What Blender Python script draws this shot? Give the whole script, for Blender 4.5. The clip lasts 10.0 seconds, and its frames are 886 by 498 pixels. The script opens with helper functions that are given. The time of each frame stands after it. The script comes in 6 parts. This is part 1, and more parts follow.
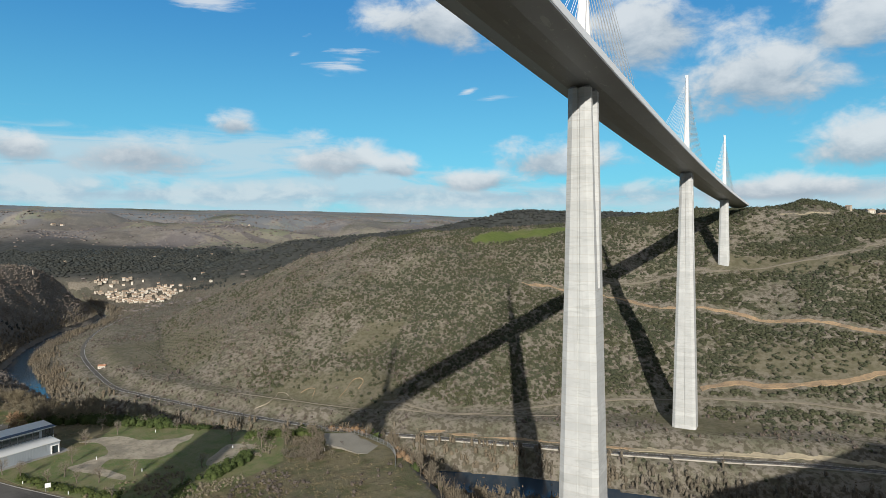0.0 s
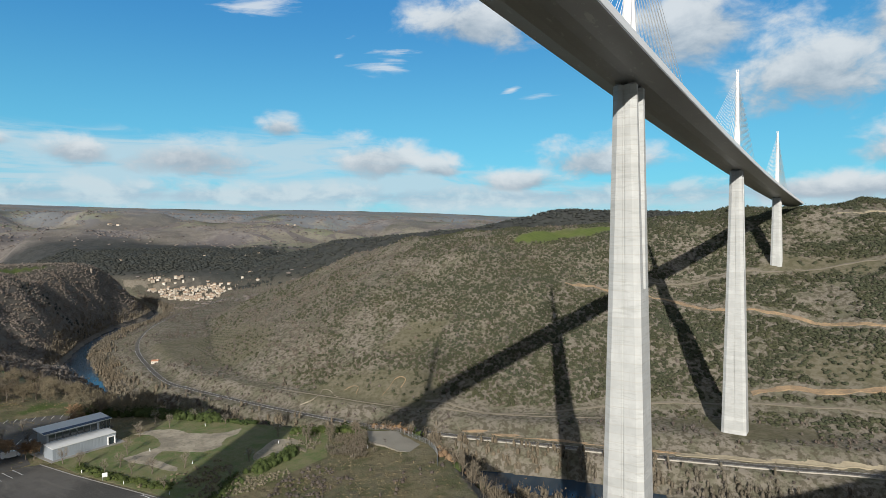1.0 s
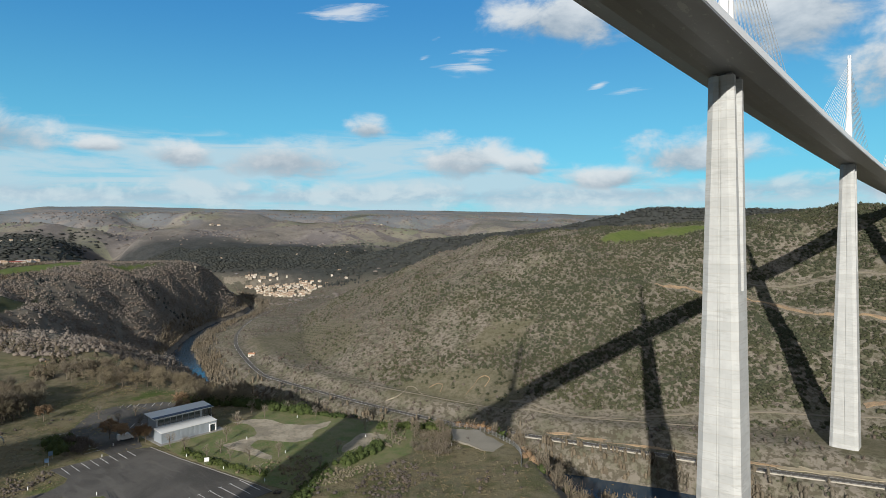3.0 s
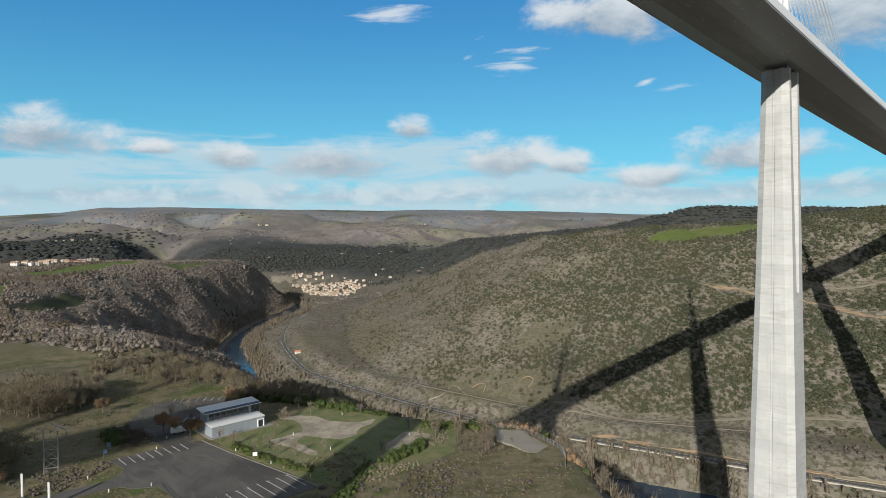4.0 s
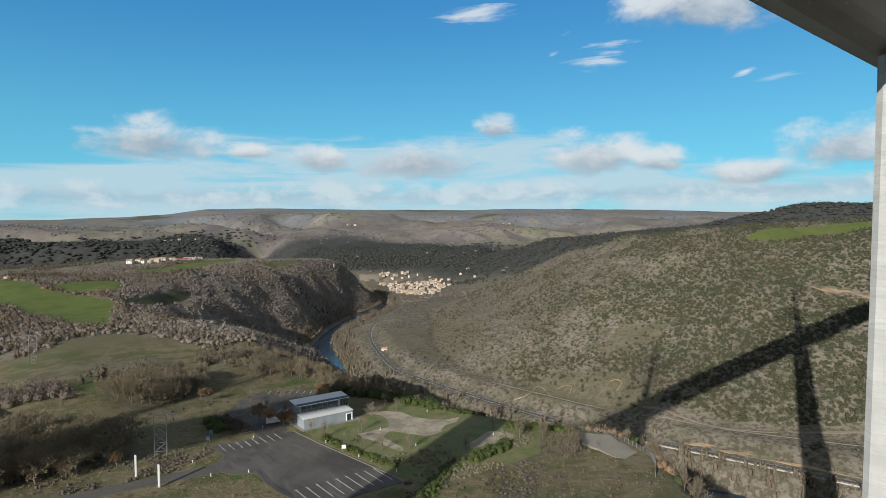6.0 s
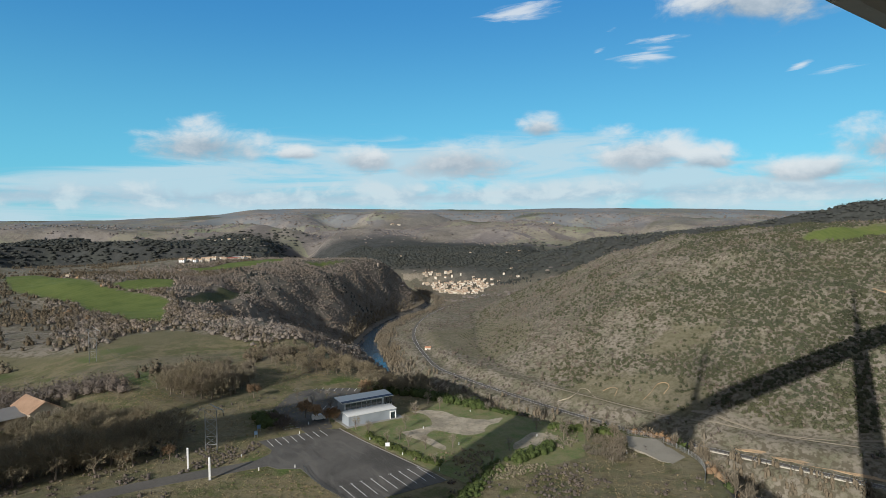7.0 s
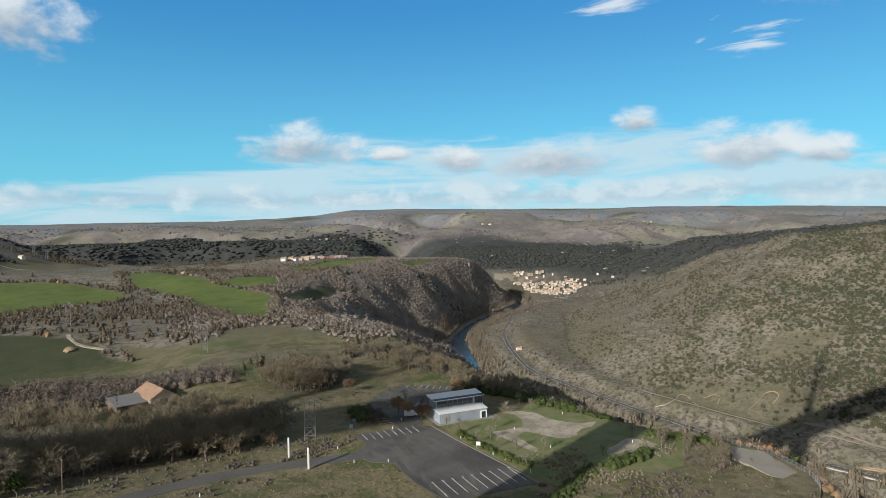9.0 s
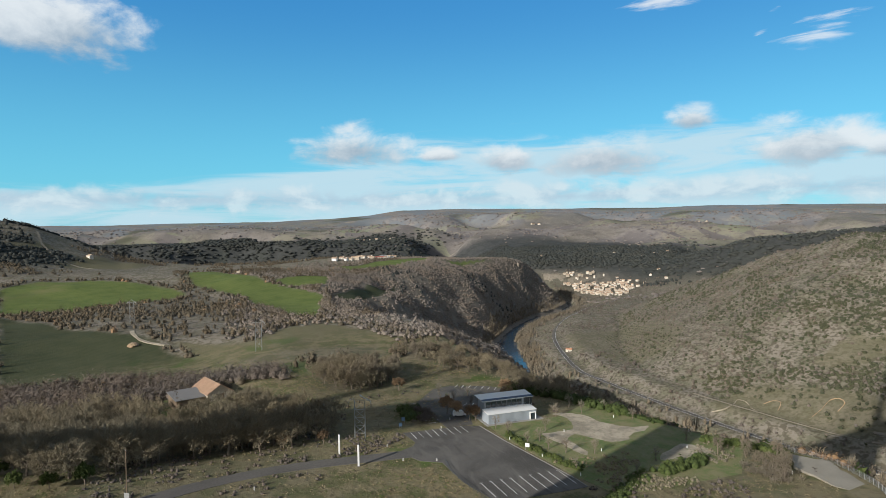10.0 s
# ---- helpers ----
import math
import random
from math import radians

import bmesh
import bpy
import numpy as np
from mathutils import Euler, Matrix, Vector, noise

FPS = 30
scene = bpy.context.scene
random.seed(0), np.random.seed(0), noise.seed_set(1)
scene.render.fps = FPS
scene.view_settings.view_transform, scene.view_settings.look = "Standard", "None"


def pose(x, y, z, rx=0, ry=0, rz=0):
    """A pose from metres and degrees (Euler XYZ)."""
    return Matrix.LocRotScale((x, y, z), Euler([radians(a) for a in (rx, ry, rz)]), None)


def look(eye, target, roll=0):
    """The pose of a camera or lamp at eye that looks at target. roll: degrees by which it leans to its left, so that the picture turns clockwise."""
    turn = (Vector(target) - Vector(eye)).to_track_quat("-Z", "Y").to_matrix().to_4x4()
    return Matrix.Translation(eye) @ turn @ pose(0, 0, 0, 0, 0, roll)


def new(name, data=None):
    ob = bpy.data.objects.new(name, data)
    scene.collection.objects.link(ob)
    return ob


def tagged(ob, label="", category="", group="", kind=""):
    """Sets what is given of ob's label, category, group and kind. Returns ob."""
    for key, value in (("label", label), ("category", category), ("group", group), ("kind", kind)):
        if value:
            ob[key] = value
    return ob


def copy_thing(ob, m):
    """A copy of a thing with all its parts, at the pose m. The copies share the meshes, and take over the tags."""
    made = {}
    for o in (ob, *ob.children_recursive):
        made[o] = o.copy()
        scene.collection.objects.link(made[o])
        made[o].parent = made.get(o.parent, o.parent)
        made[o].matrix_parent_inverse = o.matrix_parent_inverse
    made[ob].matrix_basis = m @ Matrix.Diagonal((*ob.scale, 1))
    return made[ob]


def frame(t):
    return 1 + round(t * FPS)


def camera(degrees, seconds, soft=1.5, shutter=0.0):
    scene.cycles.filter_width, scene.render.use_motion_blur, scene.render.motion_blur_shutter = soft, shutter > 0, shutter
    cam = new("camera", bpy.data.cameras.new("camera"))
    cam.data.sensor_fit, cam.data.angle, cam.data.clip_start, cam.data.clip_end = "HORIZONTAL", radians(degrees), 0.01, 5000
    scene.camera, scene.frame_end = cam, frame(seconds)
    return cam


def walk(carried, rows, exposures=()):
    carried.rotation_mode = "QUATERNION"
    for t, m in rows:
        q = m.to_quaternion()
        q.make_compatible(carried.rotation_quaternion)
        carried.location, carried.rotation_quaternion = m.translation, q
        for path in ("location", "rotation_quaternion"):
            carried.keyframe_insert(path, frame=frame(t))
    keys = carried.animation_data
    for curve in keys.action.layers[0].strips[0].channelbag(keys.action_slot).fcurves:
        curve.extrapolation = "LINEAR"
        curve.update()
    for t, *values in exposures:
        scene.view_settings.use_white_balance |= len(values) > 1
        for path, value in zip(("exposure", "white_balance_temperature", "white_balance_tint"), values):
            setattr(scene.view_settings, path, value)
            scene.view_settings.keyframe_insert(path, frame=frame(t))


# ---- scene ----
cam = camera(71.51, 10.0, soft=0.6)
EYE = (86.0, -619.7, 190.5)
# seconds, tilt, lean and heading of the hovering camera, which turns where it is
TURNS = [
    (0.0, 88.408, 0.323, 29.461),
    (0.5, 88.402, 0.345, 31.345),
    (1.0, 88.395, 0.340, 33.389),
    (1.5, 88.384, 0.365, 35.286),
    (2.0, 88.370, 0.381, 37.332),
    (2.5, 88.375, 0.400, 39.236),
    (4.0, 88.383, 0.495, 45.244),
    (4.5, 88.384, 0.531, 47.148),
    (5.0, 88.393, 0.565, 49.199),
    (5.5, 88.399, 0.610, 51.108),
    (7.0, 88.415, 0.700, 57.118),
    (7.5, 88.424, 0.718, 59.036),
    (8.0, 88.430, 0.755, 61.197),
    (8.5, 88.455, 0.811, 63.301),
    (9.0, 88.494, 0.861, 65.577),
    (9.5, 88.538, 0.901, 67.725),
    (10.0, 88.566, 0.935, 70.107),
]
walk(cam, [(t, pose(*EYE, rx, ry, rz)) for t, rx, ry, rz in TURNS], [(0.0, -0.03), (5.5, -0.03), (7.5, 0.03), (10.0, 0.13)])

# ---------------------------------------------------------------- light
SUN_TRUE = Vector((0.419, -0.830, 0.368)).normalized()      # towards the sun
sun_el = math.asin(SUN_TRUE.z)
sun_az = math.atan2(SUN_TRUE.x, SUN_TRUE.y)                 # clockwise from north
sun = new("sun", bpy.data.lights.new("sun", "SUN"))
sun.data.energy, sun.data.angle, sun.data.color = 5.0, radians(0.55), (1.0, 0.95, 0.87)
sun.matrix_world = look((0, 0, 900), Vector((0, 0, 900)) - SUN_TRUE)

class Nodes:
    """A short way to write node trees."""

    def __init__(self, tree):
        self.tree = tree
        tree.nodes.clear()

    def add(self, kind, **values):
        node = self.tree.nodes.new(kind)
        for key, value in values.items():
            setattr(node, key, value)
        return node

    def put(self, socket, value):
        if isinstance(value, bpy.types.NodeSocket):
            self.tree.links.new(value, socket)
        elif value is not None:
            if isinstance(value, tuple) and len(value) == 3 and socket.type == "RGBA":
                value = (*value, 1.0)
            socket.default_value = value

    def math(self, op, a, b=None, c=None, clamp=False):
        node = self.add("ShaderNodeMath", operation=op, use_clamp=clamp)
        for socket, value in zip(node.inputs, (a, b, c)):
            self.put(socket, value)
        return node.outputs[0]

    def mix(self, factor, a, b, blend="MIX"):
        node = self.add("ShaderNodeMix", data_type="RGBA", blend_type=blend)
        self.put(node.inputs[0], factor)
        self.put(node.inputs[6], a)
        self.put(node.inputs[7], b)
        return node.outputs[2]

    def ramp(self, value, low, high, smooth=True):
        node = self.add("ShaderNodeMapRange", clamp=True)
        if smooth:
            node.interpolation_type = "SMOOTHSTEP"
        for socket, v in zip(node.inputs, (value, low, high)):
            self.put(socket, v)
        return node.outputs[0]

    def noise(self, vector, scale, detail=4.0, rough=0.55, warp=0.0):
        node = self.add("ShaderNodeTexNoise")
        self.put(node.inputs["Vector"], vector)
        for name, v in (("Scale", scale), ("Detail", detail), ("Roughness", rough), ("Distortion", warp)):
            node.inputs[name].default_value = v
        return node.outputs[0]

    def spread(self, vector, scale, shift=(0, 0, 0)):
        node = self.add("ShaderNodeMapping")
        self.put(node.inputs[0], vector)
        node.inputs["Location"].default_value = shift
        node.inputs["Scale"].default_value = scale
        return node.outputs[0]


world = bpy.data.worlds.new("sky")
scene.world = world
world.use_nodes = True
W = Nodes(world.node_tree)
sky = W.add("ShaderNodeTexSky", sky_type="NISHITA", sun_disc=False, sun_elevation=sun_el, sun_rotation=sun_az, altitude=500.0, air_density=1.0, dust_density=0.6, ozone_density=2.0)
direction = W.add("ShaderNodeTexCoord").outputs["Generated"]
apart = W.add("ShaderNodeSeparateXYZ")
W.put(apart.inputs[0], direction)
# degrees west of north, and degrees above the horizon
west = W.math("MULTIPLY", W.math("ARCTAN2", W.math("MULTIPLY", apart.outputs[0], -1.0), apart.outputs[1]), 57.2958)
rise = W.math("MULTIPLY", W.math("ARCSINE", apart.outputs[2]), 57.2958)
sheet = W.add("ShaderNodeCombineXYZ")
W.put(sheet.inputs[0], west)
W.put(sheet.inputs[1], W.math("MULTIPLY", rise, 1.7))
billow = W.noise(sheet.outputs[0], 0.20, 9.0, 0.60, 0.25)
wisp = W.noise(W.spread(sheet.outputs[0], (0.35, 1.5, 1.0)), 0.22, 8.0, 0.62, 0.8)
# heaped clouds: west of north, height, half width, half height, in degrees
HEAPS = [(30, 18.4, 6.2, 3.0), (11.5, 16.8, 5.6, 4.4), (2.3, 12.3, 6.4, 4.2), (-4, 15.4, 4.8, 3.8), (-5, 6.4, 4.4, 2.8), (0.4, 3.3, 7.5, 1.4), (19, 6.3, 5.6, 2.1), (39, 6.5, 4.3, 2.2), (33.8, 5.8, 2.4, 1.4),
         (55.5, 6.4, 5.6, 1.9), (48, 9.3, 1.9, 1.2), (64, 6.6, 3.0, 1.4), (78.2, 7.7, 4.9, 2.0), (70.2, 7.2, 1.9, 0.8), (102, 16.2, 6.4, 3.2), 
         (26, 4.6, 4.0, 1.3), (-14, 12, 7, 5)]
depth, pull, load = None, None, None
for west0, rise0, wide, high in HEAPS:
    u = W.math("DIVIDE", W.math("SUBTRACT", west, float(west0)), float(wide))
    v = W.math("DIVIDE", W.math("SUBTRACT", rise, float(rise0)), float(high))
    flat = W.math("MINIMUM", W.math("MULTIPLY", v, 1.55), v)
    inside = W.math("SUBTRACT", 1.0, W.math("SQRT", W.math("ADD", W.math("MULTIPLY", u, u), W.math("MULTIPLY", flat, flat))))
    weight = W.math("POWER", W.math("MAXIMUM", W.math("ADD", inside, 0.8), 0.001), 4.0)
    share = W.math("MULTIPLY", weight, v)
    if depth is None:
        depth, pull, load = inside, share, weight
    else:
        depth = W.math("SMOOTH_MAX", depth, inside, 0.25)
        pull, load = W.math("ADD", pull, share), W.math("ADD", load, weight)
lean = W.math("DIVIDE", pull, W.math("ADD", load, 0.0001))
ragged = W.math("MULTIPLY_ADD", W.math("SUBTRACT", billow, 0.50), 2.5, depth)
heap = W.math("MULTIPLY", W.ramp(ragged, -0.24, 0.56), 0.92)
# unseen broken cloud, added overhead and behind to grey and dim the fill light
high_up = W.add("ShaderNodeCombineXYZ")
tall_up = W.math("ADD", W.math("MAXIMUM", apart.outputs[2], 0.0), 0.12)
W.put(high_up.inputs[0], W.math("DIVIDE", apart.outputs[0], tall_up))
W.put(high_up.inputs[1], W.math("DIVIDE", apart.outputs[1], tall_up))
broken = W.noise(high_up.outputs[0], 0.9, 7.0, 0.58, 0.3)
elsewhere = W.math("MAXIMUM", W.ramp(rise, 23.0, 33.0), W.ramp(W.math("ABSOLUTE", W.math("SUBTRACT", west, 49.0)), 66.0, 82.0))
cover_up = W.math("MULTIPLY", W.ramp(broken, 0.34, 0.50), W.math("MULTIPLY", elsewhere, 0.95))
lit = W.ramp(W.math("ADD", W.math("MULTIPLY", lean, 0.95), W.math("MULTIPLY_ADD", billow, 2.6, -1.2)), -0.7, 0.75)
# small high wisps, and the pale bank that lies along the horizon
WISPS = [(38.2, 15.4, 2.6, 0.9), (49.3, 19.1, 3.4, 0.8), (24.1, 12.2, 2.2, 0.5), (20.7, 14.0, 2.0, 1.1), (27, 12.8, 0.9, 0.3), (41.5, 17.4, 1.1, 0.4), (43, 15.5, 0.8, 0.3)]
feather = None
for west0, rise0, wide, high in WISPS:
    u = W.math("DIVIDE", W.math("SUBTRACT", west, float(west0)), float(wide))
    v = W.math("DIVIDE", W.math("SUBTRACT", rise, W.math("MULTIPLY_ADD", u, -0.25, float(rise0))), float(high))
    inside = W.math("SUBTRACT", 1.0, W.math("SQRT", W.math("ADD", W.math("MULTIPLY", u, u), W.math("MULTIPLY", v, v))))
    feather = inside if feather is None else W.math("MAXIMUM", feather, inside)
feather = W.math("MULTIPLY", W.ramp(W.math("MULTIPLY_ADD", W.math("SUBTRACT", wisp, 0.5), 5.5, feather), 0.1, 1.3), 0.75)
reach = W.math("MULTIPLY", W.ramp(west, 98.0, 70.0), W.ramp(west, 18.0, 48.0))
brim = W.math("MULTIPLY_ADD", reach, 4.6, 3.9)
brim = W.math("ADD", brim, W.math("MULTIPLY_ADD", wisp, 5.0, -2.5))
bank = W.math("MULTIPLY", W.ramp(W.math("SUBTRACT", brim, rise), -0.6, 1.2), W.ramp(wisp, 0.22, 0.55))
bank = W.math("MULTIPLY", bank, 0.86)
roll = W.math("MULTIPLY", W.ramp(W.math("MULTIPLY_ADD", W.math("SUBTRACT", billow, 0.5), 5.0, W.math("SUBTRACT", 1.0, W.math("ABSOLUTE", W.math("SUBTRACT", rise, 3.2)))), -0.3, 0.9), 0.7)
tinted = W.mix(1.0, sky.outputs[0], (0.50, 0.97, 1.13), "MULTIPLY")
deep = W.mix(W.ramp(rise, 3.0, 22.0), (1.55, 6.4, 8.7), (0.38, 2.85, 6.8))
tinted = W.mix(0.6, tinted, deep)
seen = W.mix(bank, tinted, (5.3, 7.0, 7.9))
seen = W.mix(roll, seen, W.mix(W.ramp(billow, 0.42, 0.62), (3.9, 5.3, 6.5), (6.5, 7.5, 8.0)))
seen = W.mix(feather, seen, (8.0, 8.4, 8.7))
seen = W.mix(heap, seen, W.mix(lit, (3.1, 4.0, 4.9), (7.5, 8.0, 8.3)))
seen = W.mix(cover_up, seen, W.mix(W.ramp(broken, 0.45, 0.7), (3.3, 3.2, 3.1), (1.9, 1.9, 1.95)))
back = W.add("ShaderNodeBackground")
W.put(back.inputs[0], seen)
back.inputs[1].default_value = 0.097
W.put(W.add("ShaderNodeOutputWorld").inputs[0], back.outputs[0])

# ---------------------------------------------------------------- materials
def material(name, build, rough=0.9, metal=0.0):
    m = bpy.data.materials.new(name)
    m.use_nodes = True
    n = Nodes(m.node_tree)
    shader = n.add("ShaderNodeBsdfPrincipled")
    shader.inputs["Roughness"].default_value = rough
    shader.inputs["Metallic"].default_value = metal
    n.put(n.add("ShaderNodeOutputMaterial").inputs[0], shader.outputs[0])
    where = n.add("ShaderNodeNewGeometry").outputs["Position"]
    colour, bump = build(n, where, shader)
    n.put(shader.inputs["Base Color"], colour)
    if bump is not None:
        height, strength, depth = bump
        node = n.add("ShaderNodeBump")
        node.inputs["Strength"].default_value = strength
        node.inputs["Distance"].default_value = depth
        n.put(node.inputs["Height"], height)
        n.put(shader.inputs["Normal"], node.outputs[0])
    return m


def plain(name, colour, rough=0.8, metal=0.0, vary=0.25, size=0.6):
    """One colour, varied at two scales."""
    def build(n, where, shader):
        if rough >= 0.8:
            shader.inputs["Specular IOR Level"].default_value = 0.2
        big = n.noise(where, 0.15 * size, 3)
        small = n.noise(where, 3.0 * size, 5)
        f = n.math("MULTIPLY_ADD", n.math("ADD", big, small), vary, 1 - vary)
        return n.mix(1.0, colour, mix_grey(n, f), "MULTIPLY"), (small, 0.2, 0.03)
    return material(name, build, rough, metal)


def mix_grey(n, value):
    node = n.add("ShaderNodeCombineColor")
    for socket in node.inputs:
        n.put(socket, value)
    return node.outputs[0]


def land_colour(n, where, shader):
    wide = n.noise(where, 0.006, 5, 0.55)
    mid = n.noise(where, 0.045, 6, 0.65)
    fine = n.noise(where, 0.35, 5, 0.7)
    grit = n.noise(where, 2.2, 3, 0.6)
    col = n.mix(n.ramp(wide, 0.38, 0.62), (0.205, 0.184, 0.150), (0.245, 0.218, 0.178))
    col = n.mix(n.math("MULTIPLY", n.ramp(mid, 0.43, 0.62), 0.8), col, (0.132, 0.132, 0.086))
    col = n.mix(n.math("MULTIPLY", n.ramp(fine, 0.5, 0.75), 0.55), col, (0.245, 0.218, 0.178))
    col = n.mix(n.math("MULTIPLY", n.ramp(fine, 0.46, 0.26), 0.6), col, (0.085, 0.07, 0.045))
    speck = n.noise(where, 0.22, 4, 0.6)
    col = n.mix(n.math("MULTIPLY", n.ramp(speck, 0.46, 0.58), 0.78), col, (0.088, 0.078, 0.054))
    shader.inputs["Specular IOR Level"].default_value = 0.08
    cover = n.add("ShaderNodeAttribute", attribute_name="cover")
    split = n.add("ShaderNodeSeparateColor")
    n.put(split.inputs[0], cover.outputs["Color"])
    rows = n.add("ShaderNodeTexWave", wave_type="BANDS", bands_direction="DIAGONAL")
    n.put(rows.inputs["Vector"], where)
    for name, v in (("Scale", 0.06), ("Distortion", 3.0), ("Detail", 2.0), ("Detail Scale", 0.4)):
        rows.inputs[name].default_value = v
    drill = n.math("MULTIPLY_ADD", rows.outputs["Fac"], 0.10, n.math("MULTIPLY_ADD", mid, 1.1, n.math("MULTIPLY_ADD", grit, 0.3, 0.0)))
    green = n.mix(n.ramp(drill, 0.35, 0.95), (0.072, 0.108, 0.030), (0.130, 0.160, 0.050))
    green = n.mix(n.math("MULTIPLY", n.ramp(wide, 0.55, 0.68), 0.6), green, (0.185, 0.165, 0.085))
    # sown soil darkened, with cloud shade worked into its colour
    soil = n.mix(n.ramp(drill, 0.3, 0.95), (0.036, 0.047, 0.023), (0.068, 0.074, 0.040))
    olive = n.mix(n.ramp(drill, 0.3, 0.9), (0.165, 0.148, 0.092), (0.135, 0.125, 0.075))
    col = n.mix(split.outputs[2], col, olive)
    col = n.mix(split.outputs[1], col, soil)
    col = n.mix(split.outputs[0], col, green)
    turf = n.add("ShaderNodeAttribute", attribute_name="turf")
    near = n.noise(where, 0.09, 6, 0.65)
    sward = n.mix(n.ramp(near, 0.42, 0.58), (0.105, 0.110, 0.050), (0.195, 0.168, 0.100))
    sward = n.mix(n.math("MULTIPLY", n.ramp(fine, 0.50, 0.66), 0.75), sward, (0.088, 0.070, 0.046))
    sward = n.mix(n.math("MULTIPLY", n.ramp(grit, 0.48, 0.7), 0.5), sward, (0.21, 0.18, 0.115))
    sward = n.mix(n.math("MULTIPLY", n.ramp(n.noise(where, 0.03, 4), 0.56, 0.66), 0.8), sward, (0.066, 0.112, 0.025))
    col = n.mix(turf.outputs["Fac"], col, sward)
    rock = n.add("ShaderNodeAttribute", attribute_name="rock")
    crag = n.ramp(n.math("MULTIPLY_ADD", n.math("SUBTRACT", mid, 0.5), 2.2, rock.outputs["Fac"]), 0.42, 0.58)
    col = n.mix(crag, col, n.mix(n.ramp(fine, 0.3, 0.7), (0.20, 0.165, 0.12), (0.42, 0.37, 0.29)))
    wood = n.add("ShaderNodeAttribute", attribute_name="wood")
    floor = n.mix(n.ramp(mid, 0.35, 0.65), (0.115, 0.102, 0.086), (0.175, 0.155, 0.132))
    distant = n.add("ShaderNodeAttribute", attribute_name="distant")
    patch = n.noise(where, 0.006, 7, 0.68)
    # far land made paler and greyer, haze put into its base colour
    hazy_land = n.mix(n.ramp(patch, 0.42, 0.56), (0.155, 0.141, 0.138), (0.245, 0.222, 0.208))
    plots = n.add("ShaderNodeTexVoronoi")
    n.put(plots.inputs["Vector"], n.spread(where, (1.0, 1.7, 0.2)))
    plots.inputs["Scale"].default_value = 0.0075
    plot = n.add("ShaderNodeSeparateColor")
    n.put(plot.inputs[0], plots.outputs["Color"])
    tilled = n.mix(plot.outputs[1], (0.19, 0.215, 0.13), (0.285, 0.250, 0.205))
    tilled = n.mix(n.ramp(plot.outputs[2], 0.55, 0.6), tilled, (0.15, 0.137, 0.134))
    hazy_land = n.mix(n.math("MULTIPLY", n.ramp(n.noise(where, 0.0022, 3), 0.45, 0.55), 0.8), hazy_land, tilled)
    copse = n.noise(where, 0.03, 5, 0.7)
    hazy_land = n.mix(n.math("MULTIPLY", n.ramp(copse, 0.5, 0.62), 0.75), hazy_land, (0.145, 0.133, 0.134))
    # blue-grey haze mixed into the colour of the farthest land
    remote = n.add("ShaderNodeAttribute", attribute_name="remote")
    hazy_land = n.mix(n.math("MULTIPLY", remote.outputs["Fac"], n.ramp(patch, 0.62, 0.42)), hazy_land, (0.17, 0.195, 0.215))
    floor = n.mix(distant.outputs["Fac"], floor, hazy_land)
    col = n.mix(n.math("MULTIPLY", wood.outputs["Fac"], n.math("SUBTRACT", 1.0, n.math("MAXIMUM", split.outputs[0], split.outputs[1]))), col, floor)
    # ground below the conifers painted dark, as if under cloud shadow
    pine = n.add("ShaderNodeAttribute", attribute_name="pine")
    col = n.mix(n.math("MULTIPLY", pine.outputs["Fac"], 0.9), col, n.mix(n.ramp(mid, 0.35, 0.65), (0.034, 0.039, 0.039), (0.056, 0.061, 0.060)))
    height = n.math("ADD", n.math("MULTIPLY", fine, 1.0), n.math("MULTIPLY", grit, 0.3))
    return col, (height, 0.55, 1.2)


def water_colour(n, where, shader):
    ripple = n.noise(n.spread(where, (0.4, 0.4, 0.4)), 0.9, 4, 0.6, 0.4)
    shader.inputs["Specular IOR Level"].default_value = 0.3
    return n.mix(n.noise(where, 0.03, 3), (0.022, 0.045, 0.072), (0.03, 0.055, 0.085)), (ripple, 0.25, 0.15)


def concrete_colour(n, where, shader):
    """Poured concrete: lifts four metres high, streaked and blotched."""
    up = n.add("ShaderNodeSeparateXYZ")
    n.put(up.inputs[0], where)
    lift = n.math("FRACT", n.math("MULTIPLY", up.outputs[2], 0.25))
    seam = n.math("MULTIPLY", n.ramp(n.math("ABSOLUTE", n.math("SUBTRACT", lift, 0.5)), 0.42, 0.5), 0.55)
    level = n.add("ShaderNodeTexWhiteNoise", noise_dimensions="1D")
    n.put(level.inputs["W"], n.math("FLOOR", n.math("MULTIPLY", up.outputs[2], 0.25)))
    streak = n.noise(n.spread(where, (1, 1, 0.05)), 0.9, 5, 0.6)
    blot = n.noise(where, 0.12, 5, 0.6)
    flow = n.noise(n.spread(where, (0.3, 0.3, 2.2)), 0.35, 4, 0.6, 0.5)
    col = n.mix(n.ramp(blot, 0.35, 0.65), (0.485, 0.495, 0.485), (0.575, 0.585, 0.57))
    col = n.mix(n.math("MULTIPLY", level.outputs["Value"], 0.7), col, (0.435, 0.445, 0.435))
    col = n.mix(n.math("MULTIPLY", n.ramp(streak, 0.55, 0.75), 0.35), col, (0.37, 0.375, 0.36))
    col = n.mix(n.math("MULTIPLY", n.ramp(flow, 0.52, 0.66), 0.5), col, (0.37, 0.375, 0.36))
    col = n.mix(seam, col, (0.46, 0.44, 0.40))
    return col, (streak, 0.15, 0.06)


